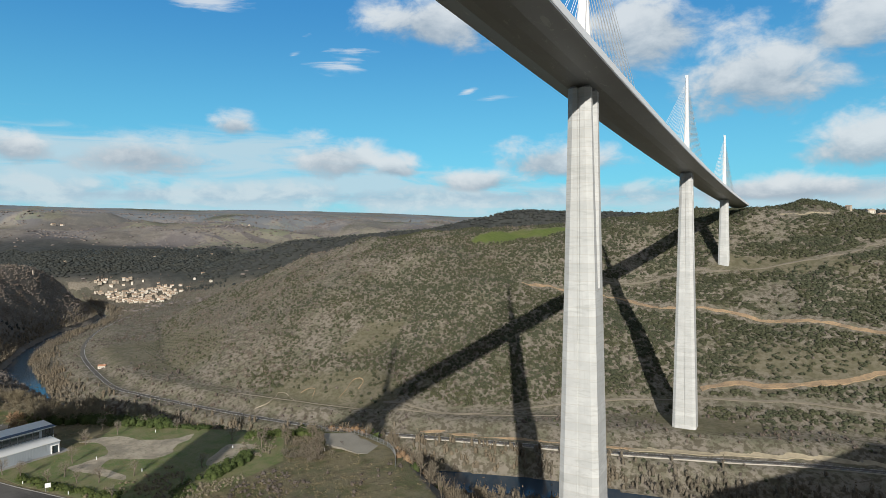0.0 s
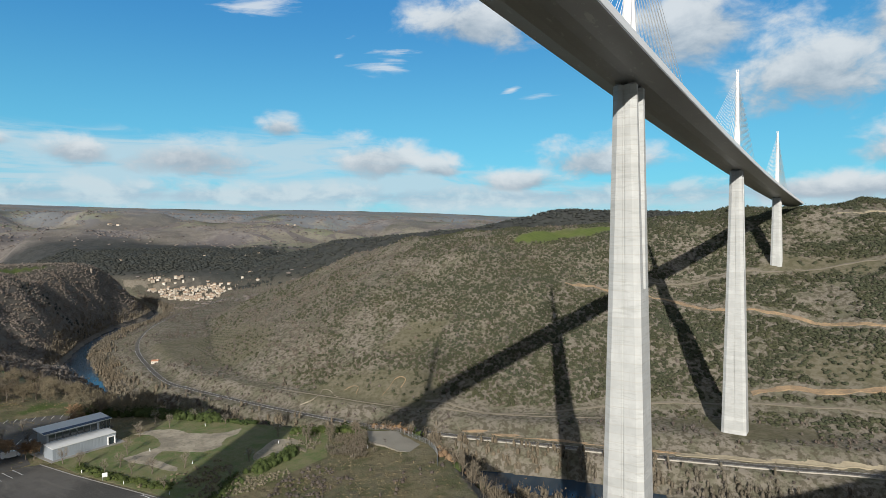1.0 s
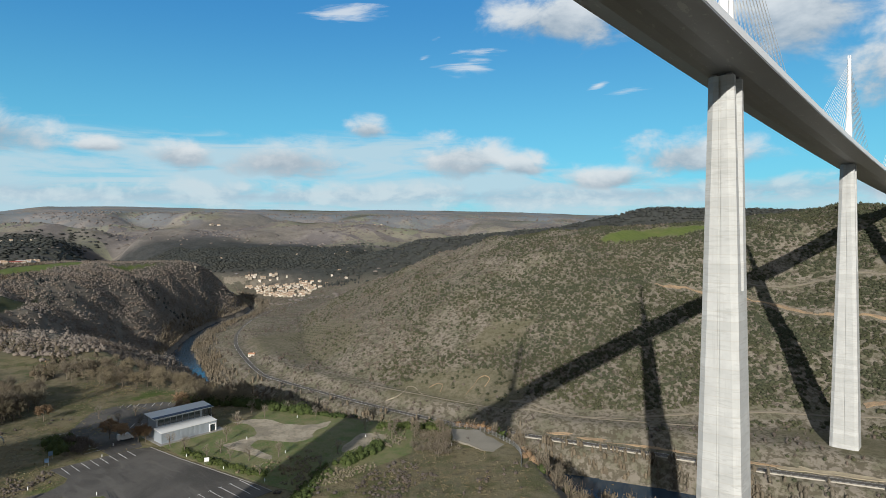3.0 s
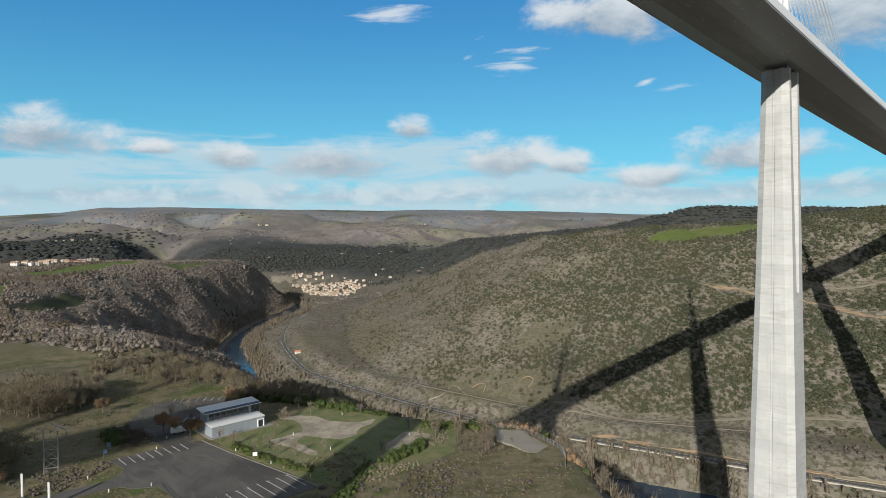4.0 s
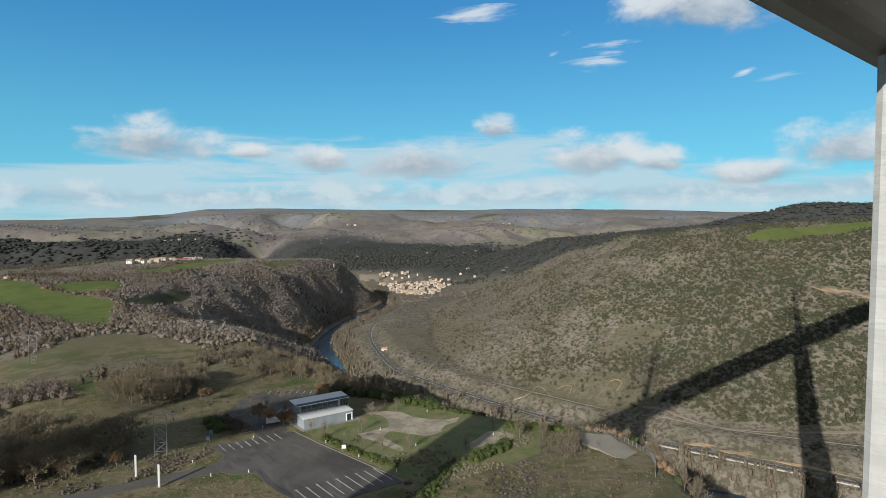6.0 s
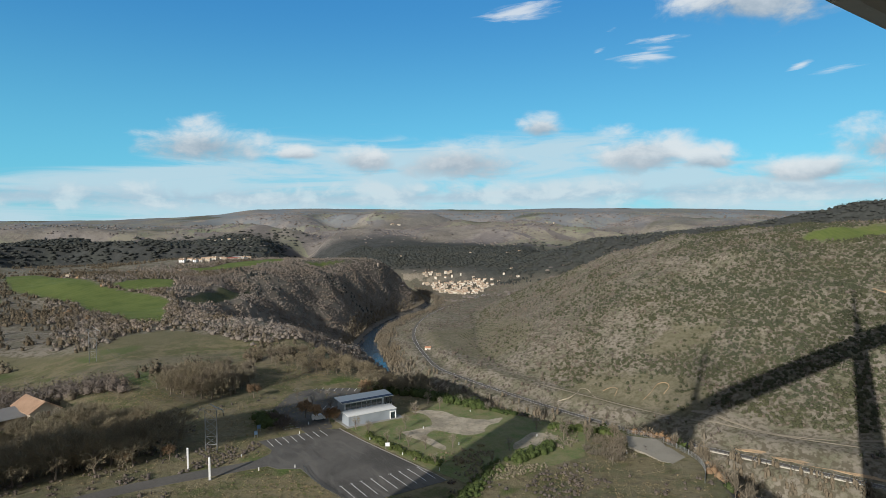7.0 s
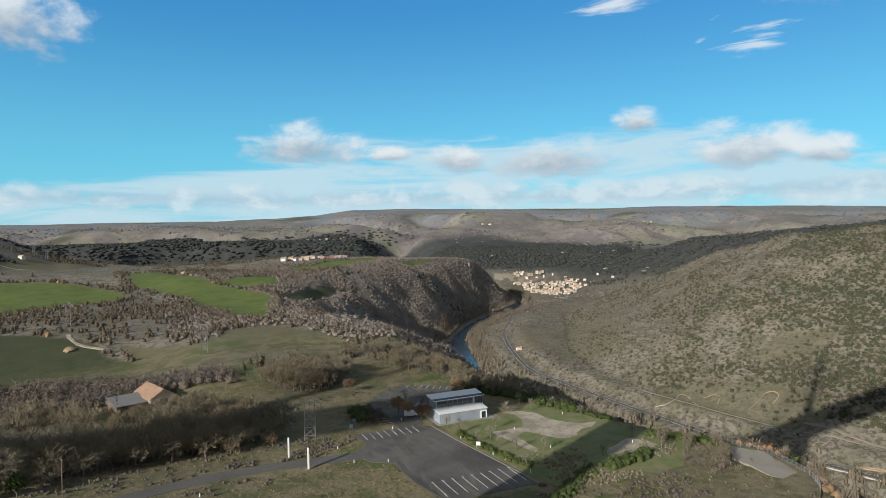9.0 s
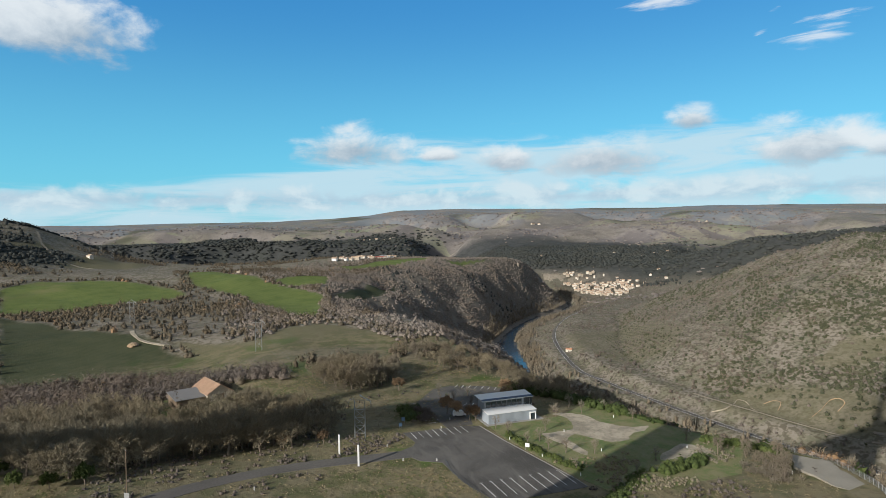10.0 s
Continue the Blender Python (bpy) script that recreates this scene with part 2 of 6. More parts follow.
def steel_colour(n, where, shader):
    """Grey paint on the deck, with joints every few metres and scuffed patches."""
    along = n.add("ShaderNodeSeparateXYZ")
    n.put(along.inputs[0], where)
    joint = n.ramp(n.math("ABSOLUTE", n.math("SUBTRACT", n.math("FRACT", n.math("MULTIPLY", along.outputs[1], 0.0585)), 0.5)), 0.485, 0.5)
    rub = n.noise(n.spread(where, (1.0, 0.25, 1.0)), 0.5, 6, 0.7, 0.6)
    tone = n.noise(where, 0.05, 4)
    col = n.mix(tone, (0.225, 0.228, 0.23), (0.285, 0.288, 0.29))
    col = n.mix(n.math("MULTIPLY", n.ramp(rub, 0.58, 0.66), 0.7), col, (0.42, 0.415, 0.40))
    col = n.mix(n.math("MULTIPLY", joint, 0.3), col, (0.38, 0.37, 0.35))
    return col, None


M_LAND = material("dry_land", land_colour, 0.95)
def earth_colour(n, where, shader):
    a, b, c = n.noise(where, 0.06, 6, 0.65), n.noise(where, 0.5, 5, 0.7), n.noise(where, 3.0, 3)
    col = n.mix(n.ramp(a, 0.36, 0.62), (0.23, 0.16, 0.10), (0.40, 0.27, 0.155))
    col = n.mix(n.math("MULTIPLY", n.ramp(b, 0.50, 0.64), 0.75), col, (0.15, 0.135, 0.085))
    return n.mix(n.math("MULTIPLY", n.ramp(c, 0.45, 0.7), 0.35), col, (0.50, 0.42, 0.30)), (b, 0.5, 0.5)


def lawn_colour(n, where, shader):
    a, b, c = n.noise(where, 0.16, 6, 0.68), n.noise(where, 1.1, 5, 0.65), n.noise(where, 6.0, 3)
    col = n.mix(n.ramp(a, 0.35, 0.65), (0.105, 0.150, 0.040), (0.205, 0.190, 0.092))
    col = n.mix(n.math("MULTIPLY", n.ramp(b, 0.48, 0.68), 0.7), col, (0.185, 0.155, 0.085))
    return n.mix(n.math("MULTIPLY", n.ramp(c, 0.4, 0.7), 0.4), col, (0.06, 0.075, 0.02)), (c, 0.5, 0.12)


def gravel_colour(n, where, shader):
    a, b, c = n.noise(where, 0.10, 6, 0.65), n.noise(where, 0.9, 5, 0.65), n.noise(where, 5.0, 3)
    col = n.mix(n.ramp(a, 0.38, 0.6), (0.225, 0.195, 0.145), (0.40, 0.345, 0.26))
    col = n.mix(n.math("MULTIPLY", n.ramp(b, 0.52, 0.66), 0.6), col, (0.135, 0.128, 0.072))
    return n.mix(n.math("MULTIPLY", n.ramp(c, 0.45, 0.7), 0.35), col, (0.46, 0.40, 0.31)), (c, 0.4, 0.1)


M_WATER = material("river_water", water_colour, 0.12)
M_CONCRETE = material("pale_concrete", concrete_colour, 0.8)
M_STEEL = material("grey_painted_steel", steel_colour, 0.45)
M_WHITE = plain("white_paint", (0.82, 0.82, 0.81), 0.4, 0.0, 0.06, 0.3)


def leafy(name, dark, light, rough=0.85):
    """Foliage or twigs: each clump and each tree has a tone of its own."""
    def build(n, where, shader):
        shader.inputs["Specular IOR Level"].default_value = 0.12
        clump = n.add("ShaderNodeNewGeometry").outputs["Random Per Island"]
        tree = n.add("ShaderNodeObjectInfo").outputs["Random"]
        tone = n.math("MULTIPLY_ADD", clump, 0.6, n.math("MULTIPLY", tree, 0.4))
        patch = n.noise(where, 0.02, 3)
        col = n.mix(tone, dark, light)
        return n.mix(n.ramp(patch, 0.3, 0.7), col, n.mix(1.0, col, (1.08, 1.0, 0.90), "MULTIPLY")), None
    return material(name, build, rough)


M_OAK = leafy("evergreen_scrub", (0.046, 0.054, 0.034), (0.088, 0.096, 0.060))
# pine colour, dulled to the slate of land under cloud shadow
M_PINE_SHADE = leafy("dark_pine", (0.034, 0.040, 0.039), (0.060, 0.066, 0.064))
M_TWIG = leafy("bare_twigs", (0.078, 0.068, 0.062), (0.165, 0.142, 0.126))
M_HILLTWIG = leafy("brown_hill_twigs", (0.118, 0.103, 0.091), (0.216, 0.190, 0.168))
# lighter grey twig copy, painting sunlight onto the dim spur slope
M_SPURTWIG = leafy("grey_spur_twigs", (0.150, 0.133, 0.119), (0.232, 0.205, 0.181))
# darker twig copy: dark brown wood, with some cloud shade painted in
M_ROWTWIG = leafy("dark_hedgerow_twigs", (0.056, 0.049, 0.036), (0.125, 0.106, 0.078))
M_RUSSET = leafy("russet_leaves", (0.165, 0.112, 0.07), (0.34, 0.24, 0.152))
M_SPRIG = leafy("pale_bare_twigs", (0.115, 0.101, 0.078), (0.225, 0.198, 0.155))
M_OAKTWIG = leafy("olive_grey_twigs", (0.115, 0.103, 0.074), (0.28, 0.248, 0.180))
M_PALE = leafy("pale_grey_twigs", (0.17, 0.155, 0.13), (0.30, 0.275, 0.23))
M_HEDGE = leafy("green_hedge", (0.032, 0.050, 0.018), (0.082, 0.108, 0.036))
M_TUFT = leafy("dry_grass", (0.15, 0.125, 0.07), (0.36, 0.30, 0.19))
M_GRASS = leafy("green_grass", (0.07, 0.11, 0.03), (0.14, 0.18, 0.05))
M_BARK = plain("grey_bark", (0.17, 0.14, 0.11), 0.9, 0.0, 0.3, 3.0)
M_ASPHALT = plain("worn_asphalt", (0.112, 0.104, 0.094), 0.9, 0.0, 0.8, 0.5)



def tarmac_colour(n, where, shader):
    """Old asphalt: dull patches, drying streaks and tyre-polished lanes."""
    shader.inputs["Specular IOR Level"].default_value = 0.2
    broad = n.noise(where, 0.05, 5, 0.6, 0.4)
    lane = n.noise(n.spread(where, (0.25, 1.0, 1.0)), 0.22, 5, 0.6, 0.8)
    grain = n.noise(where, 2.5, 4, 0.7)
    col = n.mix(n.ramp(broad, 0.36, 0.64), (0.070, 0.066, 0.060), (0.118, 0.110, 0.100))
    col = n.mix(n.math("MULTIPLY", n.ramp(lane, 0.50, 0.70), 0.7), col, (0.150, 0.140, 0.126))
    col = n.mix(n.math("MULTIPLY", n.ramp(lane, 0.42, 0.28), 0.6), col, (0.055, 0.052, 0.048))
    return n.mix(n.math("MULTIPLY", n.ramp(grain, 0.45, 0.7), 0.4), col, (0.135, 0.126, 0.115)), (grain, 0.3, 0.03)


M_TARMAC = material("car_park_tarmac", tarmac_colour, 0.9)
M_GRAVEL = material("pale_gravel", gravel_colour, 0.95)
M_OCHRE = material("ochre_earth", earth_colour, 0.95)
M_DUST = plain("grey_dust", (0.21, 0.185, 0.145), 0.95, 0.0, 0.5, 0.8)
M_ROCK = plain("pale_rock", (0.36, 0.31, 0.22), 0.95, 0.0, 0.8, 1.2)
M_LAWN = material("mown_grass", lawn_colour, 0.95)
M_KERB = plain("kerb_concrete", (0.27, 0.26, 0.24), 0.85, 0.0, 0.2, 2.0)
M_LINE = plain("road_paint", (0.75, 0.75, 0.73), 0.6, 0.0, 0.1, 2.0)
M_CLAD = plain("grey_cladding", (0.31, 0.345, 0.38), 0.5, 0.1, 0.1, 0.6)
M_ROOFING = plain("zinc_roof", (0.66, 0.67, 0.66), 0.6, 0.0, 0.12, 0.4)
M_DARK = plain("dark_metal", (0.05, 0.055, 0.06), 0.5, 0.3, 0.2, 1.0)
M_GALV = plain("galvanised_steel", (0.42, 0.43, 0.43), 0.45, 0.6, 0.15, 1.0)
M_STONE = plain("pale_stone_wall", (0.46, 0.40, 0.32), 0.9, 0.0, 0.35, 0.5)
M_RENDER = plain("cream_render", (0.62, 0.57, 0.49), 0.9, 0.0, 0.25, 0.5)
M_TILE = plain("clay_tiles", (0.40, 0.275, 0.195), 0.85, 0.0, 0.6, 1.4)
M_SLATE = plain("grey_slates", (0.17, 0.165, 0.16), 0.7, 0.0, 0.3, 1.0)
M_WOOD = plain("weathered_wood", (0.16, 0.12, 0.085), 0.85, 0.0, 0.35, 2.0)


def glass(name):
    m = bpy.data.materials.new(name)
    m.use_nodes = True
    n = Nodes(m.node_tree)
    shader = n.add("ShaderNodeBsdfPrincipled")
    shader.inputs["Base Color"].default_value = (0.03, 0.045, 0.055, 1)
    shader.inputs["Roughness"].default_value = 0.05
    shader.inputs["Specular IOR Level"].default_value = 0.8
    n.put(n.add("ShaderNodeOutputMaterial").inputs[0], shader.outputs[0])
    return m


M_GLASS = glass("window_glass")

# ---------------------------------------------------------------- the lie of the land
def smooth(a, b, v):
    s = np.clip((v - a) / (b - a), 0.0, 1.0)
    return s * s * (3 - 2 * s)


def softmin(a, b, k):
    h = np.clip(0.5 + 0.5 * (b - a) / k, 0.0, 1.0)
    return b + (a - b) * h - k * h * (1 - h)


def line_distance(x, y, line):
    """Distance from a polyline, and on which side (+1: to the left of its way)."""
    best = np.full(np.shape(x), 1e9)
    sure = np.zeros(np.shape(x))
    side = np.ones(np.shape(x))
    for (ax, ay), (bx, by) in zip(line, line[1:]):
        ux, uy = bx - ax, by - ay
        s = np.clip(((x - ax) * ux + (y - ay) * uy) / (ux * ux + uy * uy), 0, 1)
        d = np.hypot(x - ax - s * ux, y - ay - s * uy)
        cross = (ux * (y - ay) - uy * (x - ax)) / math.hypot(ux, uy)
        near = (d < best - 1e-6) | ((np.abs(d - best) <= 1e-6) & (np.abs(cross) > sure))
        side = np.where(near, np.where(cross >= 0, 1.0, -1.0), side)
        sure = np.where(near, np.abs(cross), sure)
        best = np.where(near, d, best)
    return best, side


GRAIN = np.random.RandomState(7).rand(64, 64)


def value_noise(x, y, size):
    """Smooth noise from -1 to 1, about size metres from hump to hump."""
    u, v = x / size + 17.3, y / size + 5.9
    i, j = np.floor(u).astype(int), np.floor(v).astype(int)
    a, b = u - i, v - j
    a, b = a * a * (3 - 2 * a), b * b * (3 - 2 * b)
    g = lambda p, q: GRAIN[p % 64, q % 64]
    top = g(i, j) * (1 - a) + g(i + 1, j) * a
    low = g(i, j + 1) * (1 - a) + g(i + 1, j + 1) * a
    return (top * (1 - b) + low * b) * 2 - 1


def rough(x, y, size):
    return value_noise(x, y, size) + 0.5 * value_noise(y + 40, x, size / 2.1) + 0.25 * value_noise(x - y, x + y, size / 4.3)


RIVER_LEVEL = -26.0
ROAD = [(420, 40), (260, 8), (110, -23), (41, -46), (-52, -74), (-92, -84), (-177, -106), (-258, -128), (-330, -143), (-420, -150), (-520, -152), (-610, -150), (-677, -142), (-816, -88), (-923, -37),
        (-1025, 28), (-1108, 98), (-1169, 165), (-1240, 255), (-1330, 390), (-1400, 490)]
RIVER = [(1500, 150), (600, -40), (250, -80), (60, -122), (-110, -142), (-260, -190), (-430, -225), (-600, -240), (-740, -208), (-812, -182), (-940, -133),
         (-1025, -90), (-1138, -12), (-1222, 62), (-1310, 150), (-1375, 250), (-1450, 325), (-1545, 365), (-1680, 395), (-1850, 405), (-2100, 380), (-2600, 500), (-3500, 500)]
FOOT = [(1500, 260), (600, 90), (250, 60), (90, 40), (-14, 40), (-140, -20), (-259, -95), (-399, -105), (-560, -100), (-690, -50), (-820, 30),
        (-930, 110), (-1050, 190), (-1150, 300), (-1235, 440), (-1290, 640), (-1290, 900), (-1100, 1700), (-1000, 4000)]
BRINK = [(1500, -200), (500, -200), (270, -250), (195, -400), (165, -590), (84, -600), (54, -560), (26, -512), (4, -478), (-12, -463), (-28, -448), (-42, -437), (-60, -431), (-78, -439), (-95, -450), (-125, -456), (-155, -464), (-190, -474), (-225, -474), (-260, -472), (-330, -465), (-420, -462),
         (-540, -485), (-640, -500), (-750, -480), (-880, -475), (-1000, -425), (-1115, -345), (-1235, -225), (-1335, -105), (-1405, 25), (-1455, 130), (-1520, 225), (-1620, 285), (-1720, 300), (-1900, 290), (-4000, 150)]
RIDGE = [(-2300, 480), (-1423, 1116), (-1130, 1330), (-800, 1490), (-450, 1600), (-100, 1750), (600, 1900)]
# by heading (degrees west of north): how far the north hill's crest lies, and its height
CREST_AWAY = [(-12, 0, 10, 20, 30, 35, 40, 45, 50, 55, 60), (1230, 1230, 1220, 1120, 1130, 1180, 1250, 1330, 1420, 1480, 1500)]
CREST_HIGH = [(-12, -6, -3.8, -3, -0.8, 2, 4, 8.6, 13.3, 18, 23, 28, 30.6, 33, 35.5, 38, 40.5, 43, 45.8, 48.4, 50, 51.6, 54.7, 57, 60),
              (205, 210, 225, 233, 239, 230, 226, 228, 214, 200, 193, 191, 188, 181, 176, 166, 154, 135, 103, 75, 61, 47, 10, 0, -20)]
# height of the dark ridge behind it, and of the rim of the high plateau
RIDGE_HIGH = [(-12, -4, 0, 8, 13, 16, 18.2, 20, 22.2, 23.9, 26, 28.3, 30.6, 32.5, 35, 38, 41, 43.1, 44.7, 45.7, 48.4, 52.6, 58),
              (256, 250, 235, 240, 252, 258, 264, 266, 267, 258, 239, 220, 202, 196, 189, 175, 164, 160, 142, 126, 104, 60, 10)]
RIM_HIGH = [(-12, 10, 20, 27, 34, 42, 48, 56, 64, 70, 74, 77, 81, 86, 92, 100, 112),
            (300, 300, 302, 306, 338, 355, 362, 366, 372, 385, 377, 340, 316, 300, 292, 285, 270)]
LEFT_HIGH = [(84, 92, 95, 98, 100, 102, 104, 106, 110, 120, 135), (0, 0, 8, 26, 48, 75, 102, 118, 140, 150, 100)]
CLIMB = [(2150, 2350, 2600, 3000, 3500, 4200, 4860), (0.0, 0.14, 0.24, 0.44, 0.64, 0.83, 1.0)]


def profile(s, x):
    """How a bank falls: rounded at its brink and foot, straighter to the west."""
    s = np.clip(s, 0.0, 1.0)
    even = smooth(-0.12, 1.0, s) + (s ** 1.25 - smooth(-0.12, 1.0, s)) * smooth(-700, -900, x)
    return even + (1 - (1 - s) ** 2.6 - even) * smooth(-190, -60, x)


def ground(x, y):
    """Height of the land at x, y (arrays)."""
    x, y = np.asarray(x, float), np.asarray(y, float)
    dr, _ = line_distance(x, y, RIVER)
    df, sf = line_distance(x, y, FOOT)
    db, sb = line_distance(x, y, BRINK)
    away = np.hypot(x - EYE[0], y - EYE[1])
    # north hill, rising from its foot to a rounded top
    inland = np.where(sf < 0, df, 0.0)
    heading = np.degrees(np.arctan2(-(x - EYE[0]), y - EYE[1]))
    behind = np.maximum(away - np.interp(heading, *CREST_AWAY), 0)
    top = np.interp(heading, *CREST_HIGH) - 4 - 0.42 * behind * smooth(0, 260, behind) * smooth(10, 30, heading)
    north = 4 + np.maximum(softmin(inland * (0.465 + 0.03 * value_noise(x, y, 210)), top + 3 * rough(x, y, 240), 34), -24)
    north = north + np.minimum(inland * 0.03, 7) * rough(x, y, 70)
    shelf = 4 - 30 * smooth(0.35, 1.0, df / (df + np.maximum(dr - 22, 0) + 1e-6))
    north = np.where(sf < 0, north, shelf)
    # south bank: a terrace and rolling fields that break off to the river
    ramp = 0.16 * np.maximum(-(y + 700), 0) * smooth(-260, 0, x) - 9 * smooth(-575, -660, y) * smooth(-125, -190, x) * smooth(-520, -380, x)
    calm = smooth(60, 190, np.hypot(x + 110, (y + 510) * 1.1))
    plateau = 114 + 5 * smooth(-70, 60, x) + ramp + calm * (9 * rough(x, y, 330) - 3) + 12 * smooth(-700, -950, x) - 75 * smooth(150, 390, y) * smooth(-1000, -1200, x)
    west_of = np.degrees(np.arctan2(-(x - EYE[0]), y - EYE[1]))
    left_hill = np.interp(west_of, *LEFT_HIGH) * np.exp(-((away - 1780 + 40 * rough(x, y, 300)) / 400) ** 2)
    plateau = plateau + left_hill
    share = db / (db + np.maximum(dr - 24, 0) + 1e-6)
    bank = plateau - (plateau - (-20)) * profile(share + 0.85 * rough(x, y, 190) * share * (1 - share) * smooth(-300, -500, x), x)
    south = np.where(sb > 0, plateau, bank)
    between = np.where(sf < 0, north, np.where(sb > 0, south, np.minimum(south, 1e9)))
    valley = np.where((sf >= 0) & (sb <= 0), np.where(line_side(x, y) > 0, south, shelf), between)
    # the far country, climbing to the high plateau
    sky_high = np.interp(heading, *RIM_HIGH)
    share = np.interp(away, *CLIMB)
    far = 20 + (sky_high - 20) * share + (30 * rough(x, y, 800) + 15 * rough(x, y, 240)) * smooth(2350, 2900, away) * smooth(4300, 3700, away) + 4 * rough(x, y, 300) * smooth(3700, 4300, away)
    cut = np.abs(value_noise(x - 300, y, 620))
    far = far - 75 * smooth(0.30, 0.0, cut) * smooth(2450, 2800, away) * smooth(4300, 3800, away)
    far = far - 70 * np.exp(-((heading - 69.5 - 3 * smooth(2700, 3400, away)) / 2.6) ** 2) * smooth(2350, 2600, away) * smooth(3500, 3050, away)
    far = np.maximum(far, smooth(2480, 2760, away + 60 * rough(x, y, 300)) * smooth(66, 76, heading) * (158 + 8 * rough(x, y, 500)))
    town = smooth(47, 50, heading) * (1 - smooth(62, 66, heading))
    far = far + town * (36 * smooth(2124, 2150, away + 14 * rough(x, y, 60)) * smooth(3000, 2350, away) - 12 * (1 - smooth(1950, 2150, away)))
    dg, _ = line_distance(x, y, RIDGE)
    crest = np.interp(heading, *RIDGE_HIGH)
    far = np.maximum(far, crest * np.exp(-(dg / 430) ** 2) + 4 * rough(x, y, 150) * smooth(430, 100, dg))
    z = valley + (far - valley) * smooth(1650, 2300, away)
    bed, _ = line_distance(x, y, ROAD)
    z = z + (-7 - z) * smooth(28, 8, bed) * smooth(-1000, -850, x)
    z = np.where((dr < 24 - 12 * smooth(-930, -1060, x)) & (away < 2100), np.minimum(z, RIVER_LEVEL - 2.5), z)
    return z


def line_side(x, y):
    """+1 south of the river, -1 north of it."""
    _, s = line_distance(x, y, RIVER)
    return s


def ground_at(x, y):
    return float(ground(np.array([x]), np.array([y]))[0])


def mesh_object(name, verts, faces, material=None):
    me = bpy.data.meshes.new(name)
    verts = np.asarray(verts, np.float32)
    faces = np.asarray(faces, np.int32)
    n = faces.shape[1]
    me.vertices.add(len(verts))
    me.vertices.foreach_set("co", verts.ravel())
    me.loops.add(faces.size)
    me.loops.foreach_set("vertex_index", faces.ravel())
    me.polygons.add(len(faces))
    me.polygons.foreach_set("loop_start", np.arange(0, faces.size, n, dtype=np.int32))
    me.update(calc_edges=True)
    if material:
        me.materials.append(material)
    return new(name, me)


# ==== land
def polygon_depth(x, y, points):
    """Metres inside (+) or outside (-) a closed outline."""
    loop = list(points) + [points[0]]
    inside = np.zeros(np.shape(x), bool)
    best = np.full(np.shape(x), 1e9)
    for (ax, ay), (bx, by) in zip(loop, loop[1:]):
        ux, uy = bx - ax, by - ay
        s = np.clip(((x - ax) * ux + (y - ay) * uy) / (ux * ux + uy * uy), 0, 1)
        best = np.minimum(best, np.hypot(x - ax - s * ux, y - ay - s * uy))
        if ay != by:
            inside ^= ((ay > y) != (by > y)) & (x < (bx - ax) * (y - ay) / (by - ay) + ax)
    return np.where(inside, best, -best)


# fields: crop (green), sown (dull green over soil), fallow (olive)
CROPS = {
    "long_field": [(-1188, -687), (-1094, -612), (-889, -556), (-830, -513), (-773, -489), (-637, -510), (-492, -537), (-525, -549), (-688, -570), (-802, -592), (-913, -661)],
    "spur_field": [(-1219, -396), (-1230, -333), (-1380, -215), (-1438, -107), (-1290, -171), (-1193, -279), (-1159, -372)],
    "spur_strip": [(-1321, -110), (-1402, 38), (-1401, 54), (-1301, -96)],
    "west_field": [(-911, -905), (-987, -884), (-1018, -815), (-975, -745), (-892, -684), (-834, -666), (-796, -691), (-790, -734), (-769, -759), (-733, -783), (-742, -824), (-725, -853)],
    "notch_field": [(-898, -543), (-946, -490), (-940, -449), (-848, -469), (-851, -518)],
    "barn_grass": [(-238, -654), (-222, -640), (-214, -650), (-228, -664)],
    "round_corner": [(-348, -516), (-337, -504), (-321, -504), (-295, -519), (-286, -534), (-321, -521)],
    "hill_field": [(-378, 293), (-375, 324), (-356, 359), (-333, 408), (-278, 397), (-241, 414), (-233, 388), (-266, 363), (-303, 355), (-313, 302), (-349, 289)],
}
SOWN = {
    "barn_field": [(-706, -847), (-559, -757), (-498, -690), (-438, -663), (-338, -618), (-273, -598), (-310, -641), (-340, -700), (-354, -747)],
    "small_field": [(-780, -472), (-906, -404), (-1058, -305), (-1024, -314), (-899, -368), (-762, -460)],
    "ridge_field": [(-470, 1440), (-250, 1690), (-230, 1600), (-400, 1430)],
}
FALLOW = {
    "round_field": [(-380, -602), (-430, -574), (-438, -545), (-428, -528), (-376, -515), (-337, -504), (-321, -504), (-299, -518), (-280, -544), (-286, -564), (-283, -587)],
    "stubble": [(-461, -657), (-427, -626), (-380, -602), (-283, -587), (-289, -609), (-397, -641)],
    "hill_meadow": [(-1261, -922), (-1457, -869), (-1482, -769), (-1341, -777), (-1217, -886)],
    "high_meadow": [(-1332, -1022), (-1418, -967), (-1364, -925), (-1262, -968), (-1239, -997)],
    "meadow": [(-445, -128), (-430, -72), (-330, -40), (-285, -52), (-278, -80), (-318, -104), (-405, -128)],
    "orchard": [(-900, -30), (-877, 112), (-667, 40), (-604, -30), (-634, -90), (-758, -85)],
    "clearing": [(20, 120), (60, 175), (190, 165), (180, 120), (80, 105)],
    "pier_flat": [(-20, 330), (10, 372), (150, 360), (170, 330), (60, 318)],
    "scar": [(-402, -22), (-408, 15), (-402, 46), (-380, 48), (-352, 58), (-346, 25), (-370, -14)],
    "landing": [(-60, 0), (-34, 34), (60, 42), (72, 14), (10, -12)],
}



